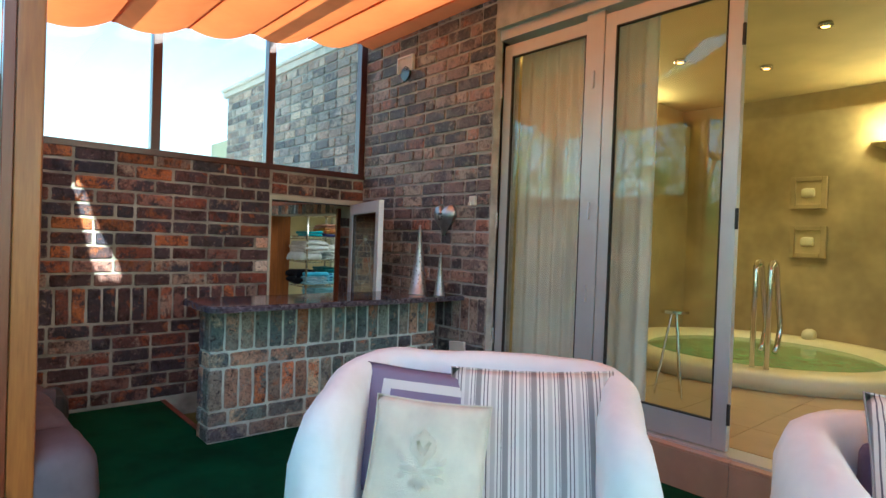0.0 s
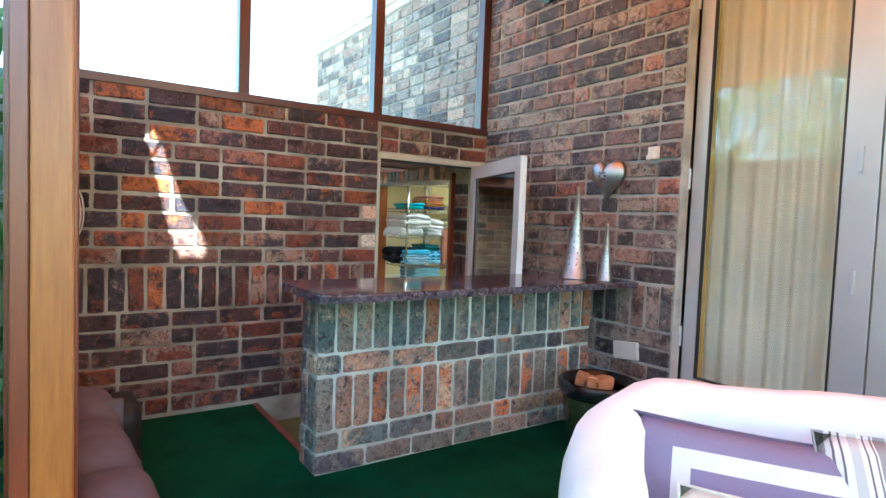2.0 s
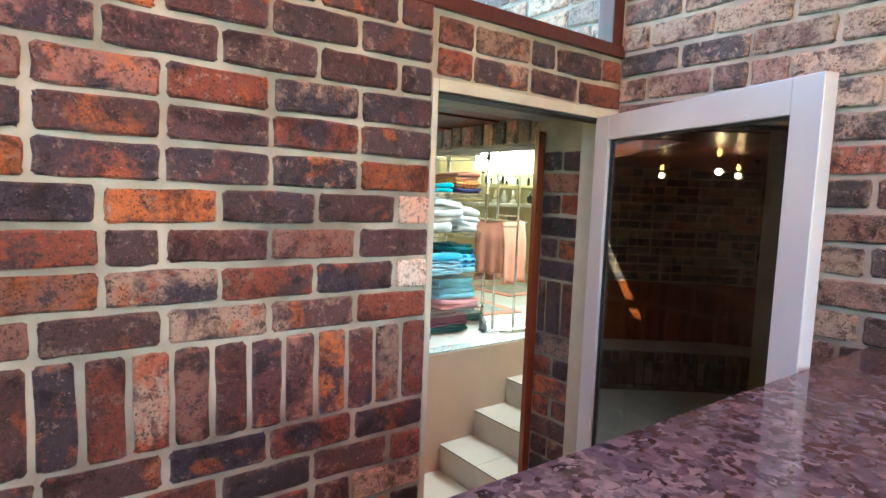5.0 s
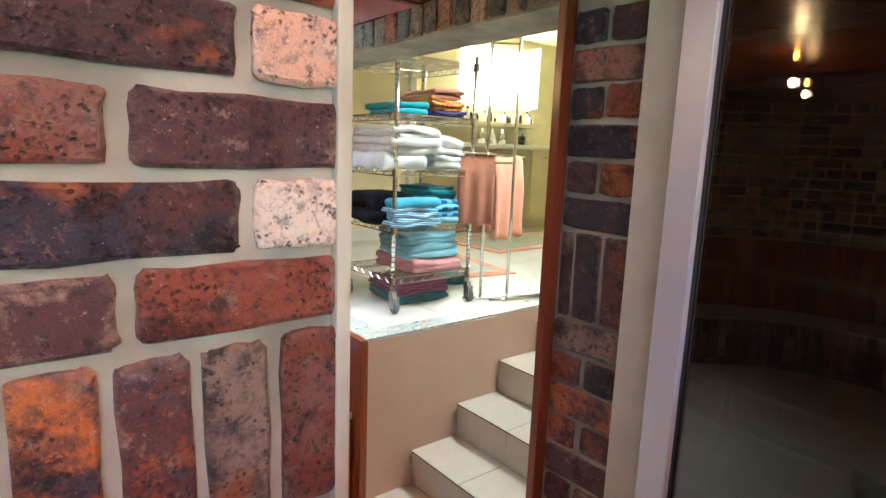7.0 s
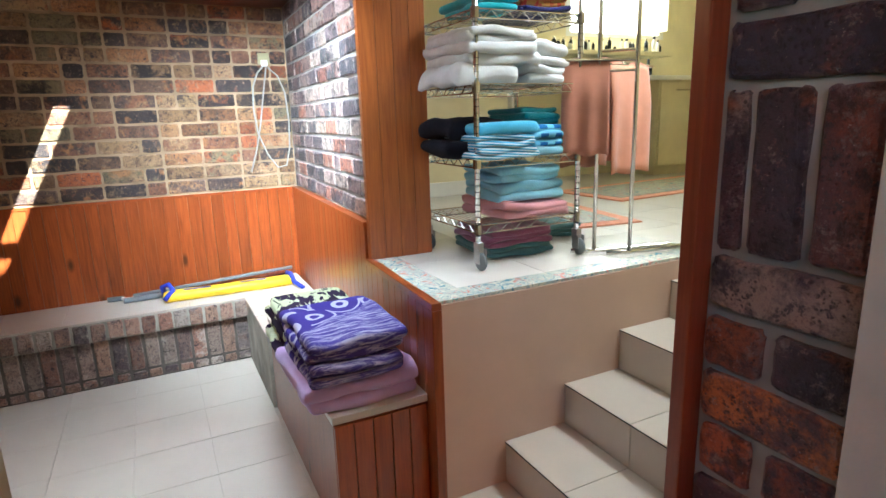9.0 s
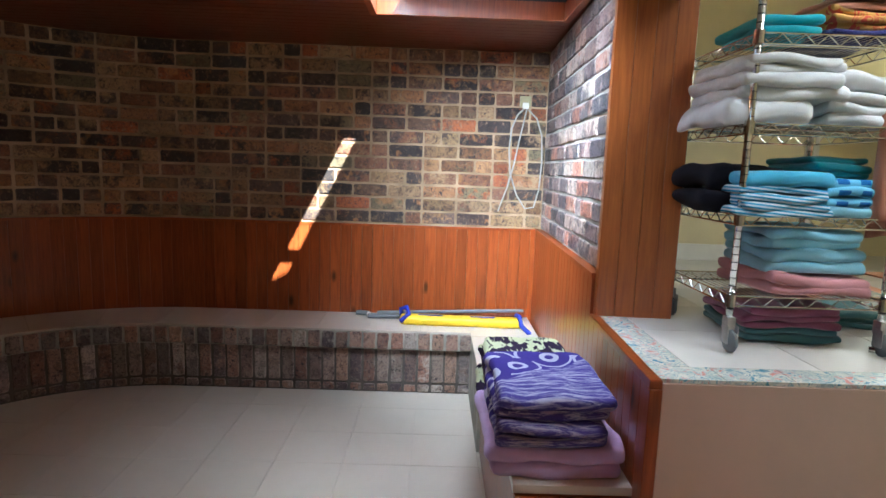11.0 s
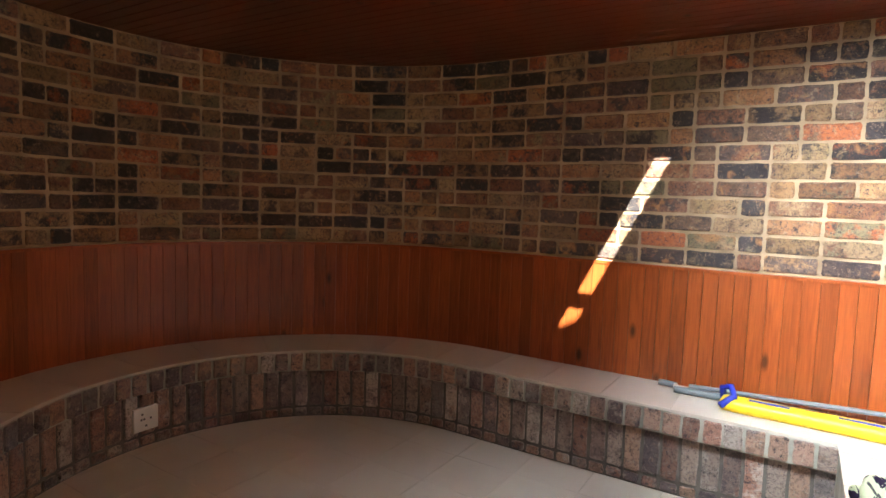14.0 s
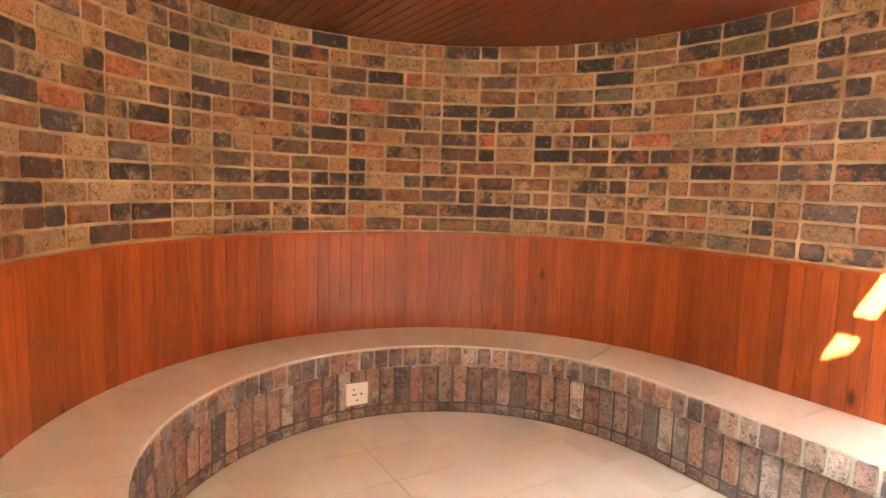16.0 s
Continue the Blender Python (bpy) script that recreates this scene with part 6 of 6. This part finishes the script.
towel((3.92, 7.52, SH[3] + U), 0.21, 0.32, 0.055, 2, FAB["aqua"], "bright aqua towel folded on the rack", 4, group=G)
towel(pose(3.86, 7.53, SH[2] + U + 0.008, 0, 0, -90), 0.38, 0.30, 0.066, 1, FAB["white"], "white bath towel hanging over the edge of the shelf", 5, 0.045, G)
towel((3.93, 7.53, SH[2] + U + 0.072), 0.36, 0.42, 0.085, 2, FAB["white"], "white bath towel folded in a soft pile", 6, 0.012, G)
towel((3.92, 7.53, SH[2] + U + 0.156), 0.34, 0.40, 0.055, 2, FAB["white"], "white bath towel folded in a soft pile", 7, 0.012, G)
towel((4.19, 7.55, SH[2] + U), 0.25, 0.38, 0.105, 3, FAB["white"], "white hand towel folded at the side of the pile", 8, group=G)
towel((4.15, 7.55, SH[2] + U + 0.109), 0.27, 0.36, 0.06, 1, FAB["white"], "white hand towel folded at the side of the pile", 9, group=G)
towel((3.86, 7.60, SH[1] + U), 0.28, 0.40, 0.15, 2, FAB["black"], "black towel bundled behind the blue ones", 10, group=G)
towel((3.93, 7.46, SH[1] + U + 0.0), 0.31, 0.30, 0.09, 4, FAB["fine"], "blue and white finely striped towel folded on the rack", 11, 0.01, G)
towel((3.94, 7.46, SH[1] + U + 0.092), 0.31, 0.29, 0.04, 1, FAB["sky_bright"], "turquoise towel folded over the striped one", 12, group=G)
towel((4.19, 7.53, SH[1] + U), 0.19, 0.34, 0.03, 1, FAB["sky"], "sky blue towel under the checked one", 13, group=G)
towel((4.19, 7.53, SH[1] + U + 0.032), 0.19, 0.33, 0.085, 3, FAB["check"], "navy and blue checked towel folded on the rack", 14, group=G)
towel((4.15, 7.56, SH[1] + U + 0.119), 0.20, 0.30, 0.075, 3, FAB["teal"], "dark teal towel folded on top of the checked one", 15, group=G)
towel((4.10, 7.55, SH[0] + U), 0.36, 0.40, 0.07, 2, FAB["pink"], "salmon pink towel folded on the lowest shelf", 16, group=G)
towel((4.10, 7.55, SH[0] + U + 0.072), 0.33, 0.38, 0.075, 2, FAB["sky"], "pale blue towel folded on the lowest shelf", 17, group=G)
towel((4.09, 7.55, SH[0] + U + 0.149), 0.33, 0.36, 0.065, 2, FAB["sky"], "pale blue towel folded on the lowest shelf", 18, group=G)
towel((4.08, 7.60, PF + U), 0.36, 0.36, 0.05, 2, FAB["bottle"], "dark green towel folded on the floor under the rack", 19, group=G)
towel((4.07, 7.60, PF + U + 0.052), 0.34, 0.34, 0.075, 3, FAB["plum"], "plum towel folded on the floor under the rack", 20, group=G)
towel((4.47, 7.80, PF + U), 0.26, 0.30, 0.06, 3, FAB["bottle"], "grey-green towel folded on the floor behind the rack", 21, group=G)

TG = "towels on the box seat"
towel((3.225, 7.385, -0.181), 0.46, 0.50, 0.10, 2, FAB["lavender"], "lavender towel folded at the bottom of the stack", 30, group=TG)
for k in range(4):
    towel((3.205 + 0.006 * (k % 2), 7.35, -0.081 + 0.040 * k), 0.36, 0.44, 0.039, 1, FAB["swirl"], "purple and white patterned beach towel in the stack", 31 + k, group=TG)
towel((3.215, 7.83, -0.181), 0.36, 0.42, 0.14, 3, FAB["zebra"], "black and pale green leaf-patterned towel in the stack", 36, group=TG)
towel((3.225, 7.83, -0.038), 0.35, 0.40, 0.04, 1, FAB["zebra"], "black and pale green leaf-patterned towel in the stack", 37, group=TG)

# towel stand
ts = thing("towel_stand", (0, 0, 0), "tall chrome towel stand with hanging bath towels", "stand")
for x, y in ((4.36, 7.30), (4.47, 7.20)):
    part("pole", simple(tube, (x, y, PF + 0.02), (x, y, 1.62), 0.009, 10), M["chrome"], ts, smooth=True)
bm = bmesh.new()
polytube(bm, [(4.28, 7.36, PF + 0.015), (4.36, 7.30, PF + 0.015), (4.72, 7.22, PF + 0.015), (4.74, 7.16, PF + 0.015), (4.47, 7.20, PF + 0.015), (4.38, 7.24, PF + 0.015)], 0.010, 8)
part("foot", bm, M["chrome"], ts, smooth=True)
part("bar", simple(tube, (4.36, 7.30, 0.98), (4.74, 7.38, 0.98), 0.007, 8), M["chrome"], ts)
part("bar", simple(tube, (4.47, 7.20, 0.99), (4.20, 7.42, 1.0), 0.007, 8), M["chrome"], ts)
for z in (0.95, 1.03, 1.57):
    part("clamp", simple(tube, (4.36, 7.30, z), (4.47, 7.20, z), 0.006, 8), M["chrome"], ts)


def hanging(bm, p0, p1, z0, z1, seed, t=0.022):
    p0, p1 = Vector(p0), Vector(p1)
    d = p1 - p0
    nrm = Vector((-d.y, d.x, 0)).normalized()
    nu, nv = 16, 14
    for s in (-1, 1):
        g = []
        for i in range(nu + 1):
            col = []
            for j in range(nv + 1):
                v = j / nv
                bulge = t * min(1, 3 * v) + 0.012 * math.sin(i * 0.9 + seed) * v
                zz = z1 + (z0 + (0.05 if s > 0 else 0) - z1) * v + 0.006 * math.sin(i * 0.7)
                q = p0 + d * (i / nu) + nrm * s * bulge
                col.append(bm.verts.new((q.x, q.y, zz)))
            g.append(col)
        for a, b in zip(g, g[1:]):
            for k in range(nv):
                bm.faces.new((a[k], b[k], b[k + 1], a[k + 1]))
    bmesh.ops.remove_doubles(bm, verts=bm.verts, dist=0.0005)
    bmesh.ops.solidify(bm, geom=list(bm.faces), thickness=0.006)


plain("towel", simple(hanging, (4.42, 7.315, 0), (4.70, 7.37, 0), 0.52, 0.99, 1), FAB["peach"], (0, 0, 0), "peach bath towel hanging on the chrome stand", "towel", smooth=True)
plain("towel", simple(hanging, (4.39, 7.27, 0), (4.24, 7.39, 0), 0.56, 1.0, 2), FAB["rose"], (0, 0, 0), "dusky rose towel hanging on the chrome stand", "towel", smooth=True)
for x0, x1, y0, y1, a in ((5.5, 7.1, 8.4, 9.1, 4), (4.62, 5.15, 7.75, 8.75, -8)):
    r_ = thing("rug", pose((x0 + x1) / 2, (y0 + y1) / 2, PF, 0, 0, a), "fringed floral rug in peach, cream and green on the bathroom floor", "rug")
    w_, d_ = (x1 - x0) / 2, (y1 - y0) / 2
    part("border", boxes((-w_, w_, -d_, d_, 0.001, 0.010), bevel=0.002), FAB["peach"], r_)
    part("field", boxes((-w_ + 0.09, w_ - 0.09, -d_ + 0.09, d_ - 0.09, 0.010, 0.0125)), M["border_tile"], r_)

# things on the bench
fl = thing("float_belt", (3.02, 9.20, BZ, 0, 0, -2), "bright yellow foam float belt with blue straps on the tiled bench", "float")
part("foam", simple(soft, (0, 0, 0.03), (0.80, 0.11, 0.06), 0.028, 12, 0.004, 2, 5), M["yellow"], fl, smooth=True)
for x in (-0.2, 0.14):
    part("lettering", boxes((x - 0.08, x + 0.08, -0.012, 0.012, 0.0595, 0.062)), M["blue_strap"], fl, "blue printed bar")
for x in (-0.39, 0.37):
    bm = bmesh.new()
    polytube(bm, [(x, 0.06, 0.02), (x, 0.05, 0.07), (x + 0.01, -0.01, 0.075), (x + 0.02, -0.065, 0.03), (x + 0.06, -0.16, 0.008)] if x > 0 else [(x, 0.05, 0.02), (x - 0.01, 0.05, 0.085), (x + 0.03, 0.03, 0.10), (x + 0.05, -0.02, 0.07), (x, -0.065, 0.03)], 0.016, 6)
    part("strap", bm, M["blue_strap"], fl, smooth=True)
pl = thing("telescopic_pole", (0, 0, 0), "short steel telescopic pole with grey grips on the bench", "pole")
part("shaft", simple(tube, (2.42, 9.30, BZ + 0.015), (3.42, 9.35, BZ + 0.03), 0.010), M["chrome"], pl, smooth=True)
part("grip", simple(tube, (2.40, 9.30, BZ + 0.02), (2.62, 9.31, BZ + 0.02), 0.017, 12), M["rubber"], pl)
part("grip", simple(tube, (2.31, 9.38, BZ + 0.02), (2.40, 9.37, BZ + 0.02), 0.016, 12), M["rubber"], pl)
part("elbow", simple(tube, (2.39, 9.375, BZ + 0.02), (2.42, 9.30, BZ + 0.02), 0.013, 12), M["white_plastic"], pl)
plain("black_pole", simple(tube, (2.45, 9.42, BZ + 0.014), (3.46, 9.41, BZ + 0.06), 0.012, 8), M["rubber"], (0, 0, 0), "thin dark rubber hose lying along the back of the bench", "hose")
so = thing("wall_outlet", (3.405, YN - 0.02, 1.19), "cream socket with a plug and a hanging loop of white flex", "socket")
part("cover", boxes((-0.035, 0.035, -0.02, 0.01, -0.035, 0.035), bevel=0.004), M["old_plastic"], so)
part("plug", boxes((-0.02, 0.02, -0.045, -0.02, -0.05, -0.01), bevel=0.005), M["white_plastic"], so)
bm = bmesh.new()
loop = [(0.0, -0.03, -0.04), (-0.05, -0.03, -0.09), (-0.085, -0.025, -0.18), (-0.095, -0.02, -0.32), (-0.08, -0.02, -0.48), (-0.03, -0.02, -0.62), (0.03, -0.02, -0.71), (0.09, -0.02, -0.70), (0.12, -0.02, -0.58), (0.13, -0.02, -0.40), (0.12, -0.02, -0.22), (0.08, -0.025, -0.11), (0.02, -0.03, -0.055)]
polytube(bm, loop, 0.0055, 7)
polytube(bm, [(0.01, -0.035, -0.045), (-0.02, -0.035, -0.2), (-0.06, -0.03, -0.42), (-0.10, -0.03, -0.58), (-0.15, -0.03, -0.73)], 0.0055, 7)
part("flex", bm, M["grey_flex"], so, smooth=True)
p_, t_ = bench_at((3.09 - CX) + RF * (math.pi / 2 - 0.02))
sk2 = thing("floor_socket", Matrix.Translation((p_.x + 0.012, p_.y, -0.545)), "square white double socket plate on the brick front of the bench", "socket")
part("plate", boxes((-0.008, 0.014, -0.066, 0.066, -0.062, 0.062), bevel=0.004), M["white_plastic"], sk2)
for y_, z_ in ((-0.02, 0.028), (0.025, 0.0), (-0.025, 0.0), (0.0, -0.035), (-0.01, 0.0)):
    part("hole", boxes((0.0138, 0.0148, y_ - 0.005, y_ + 0.005, z_ - 0.005, z_ + 0.005)), M["black"], sk2)

# ---- garden ----
structure("ground", boxes((-80, -1.1, -60, 90, -0.9, -0.12), (-1.1, 9.0, -60, 5.6, -0.9, -0.12), (-1.1, 9.0, 10.2, 90, -0.9, -0.12), (9.0, 80, -60, 90, -0.9, -0.12)), M["ground"], "rough lawn round the house")


def leaves(bm, n, x0, x1, y0, y1, z0, z1, size, seed):
    r = random.Random(seed)
    for _ in range(n):
        c = Vector((r.uniform(x0, x1), r.uniform(y0, y1), z0 + (z1 - z0) * r.random() ** 0.9))
        q = Euler((r.uniform(-0.9, 0.9) + 0.9, r.uniform(-0.7, 0.7), r.uniform(-1.2, 1.2))).to_matrix()
        s = size * r.uniform(0.6, 1.3)
        pts = [(0, 0, 0), (-0.36, 0.45, 0.08), (0, 0.5, 0), (0.36, 0.45, 0.08), (0, 1.05, -0.1)]
        v = [bm.verts.new(c + q @ (Vector(p) * s)) for p in pts]
        bm.faces.new((v[0], v[1], v[2]))
        bm.faces.new((v[0], v[2], v[3]))
        bm.faces.new((v[1], v[4], v[2]))
        bm.faces.new((v[2], v[4], v[3]))


hedge = thing("hedge", (0, 0, 0), "dense shrub with variegated green and cream leaves outside the glass", "shrub")
part("crown", simple(leaves, 9500, -2.6, 0.74, 4.15, 4.75, -0.1, 1.65, 0.10, 3), M["leaf"], hedge)
part("crown", simple(leaves, 700, -1.6, 0.74, 4.4, 4.9, 1.5, 2.0, 0.06, 5), M["leaf"], hedge)
for k in range(9):
    part("stem", simple(tube, (-2.2 + k * 0.33, 4.75, -0.12), (-2.3 + k * 0.35, 4.6, 1.7), 0.012, 6, 0.004), M["bark"], hedge)
hedge2 = thing("hedge", (0, 0, 0), "tall loose garden hedge beyond the glazed side of the room", "shrub")
part("crown", simple(leaves, 3000, -3.3, -2.2, -3.2, 3.8, -0.1, 1.9, 0.12, 9), M["leaf"], hedge2)
for k in range(12):
    part("stem", simple(tube, (-2.8, -3.0 + k * 0.6, -0.12), (-2.7, -2.9 + k * 0.6, 1.6), 0.014, 6, 0.005), M["bark"], hedge2)
for i, (x, y, h, r0) in enumerate(((-3.6, 1.2, 3.2, 1.2), (-3.9, -2.0, 3.4, 1.3), (0.5, -5.8, 3.0, 1.3), (-2.6, -5.0, 2.8, 1.1), (-4.4, 6.2, 4.4, 1.7), (-5.6, 9.0, 4.8, 1.9), (-2.9, 9.8, 4.2, 1.6), (-7.2, 5.2, 4.6, 1.9))):
    t = thing("tree", (x, y, -0.12), "leafy garden tree outside the sunroom", "tree", "garden trees")
    bm = bmesh.new()
    tube(bm, (0, 0, 0), (0.1, 0, h * 0.6), 0.11, 10, 0.07)
    for k in range(6):
        a = k * 1.05 + i
        tube(bm, (0.08, 0, h * (0.35 + 0.04 * k)), (r0 * 0.7 * math.cos(a), r0 * 0.7 * math.sin(a), h * (0.75 + 0.04 * k)), 0.045, 6, 0.012)
    part("trunk", bm, M["bark"], t)
    bm = bmesh.new()
    rr = random.Random(40 + i)
    for _ in range(40):
        a, d, z = rr.uniform(0, 6.28), r0 * rr.random() ** 0.5, rr.uniform(0.25, 1.05) * h
        cx_, cy_, s_ = d * math.cos(a), d * math.sin(a), rr.uniform(0.2, 0.42)
        leaves(bm, 45, cx_ - s_, cx_ + s_, cy_ - s_, cy_ + s_, z - s_ * 0.7, z + s_ * 0.7, 0.13, rr.random())
    part("crown", bm, M["leaf"], t)

# pool and ledge tiles
pf = bpy.data.objects["pool_floor"]
for i in range(10):
    for j in range(15):
        x0, y0 = 3.625 + i * 0.42, -1.6 + j * 0.42
        if math.hypot(x0 + 0.21 - tubx, y0 + 0.21 - tuby) > 0.7:
            part("tile", boxes((x0 + 0.002, x0 + 0.418, y0 + 0.002, min(y0 + 0.418, 4.75), LEDGE - 0.012, LEDGE)), M["tile_pool"], pf)
for j in range(15):
    y0 = -1.95 + j * 0.40
    part("tile", boxes((3.392, 3.46, y0 + 0.002, y0 + 0.398, LEDGE - 0.012, LEDGE + 0.001), bevel=0.002), M["tile_ledge"], ledge)
    part("tile", boxes((3.391, 3.402, y0 + 0.002, y0 + 0.398, 0.003, LEDGE - 0.013)), M["tile_ledge"], ledge)

lay_all()
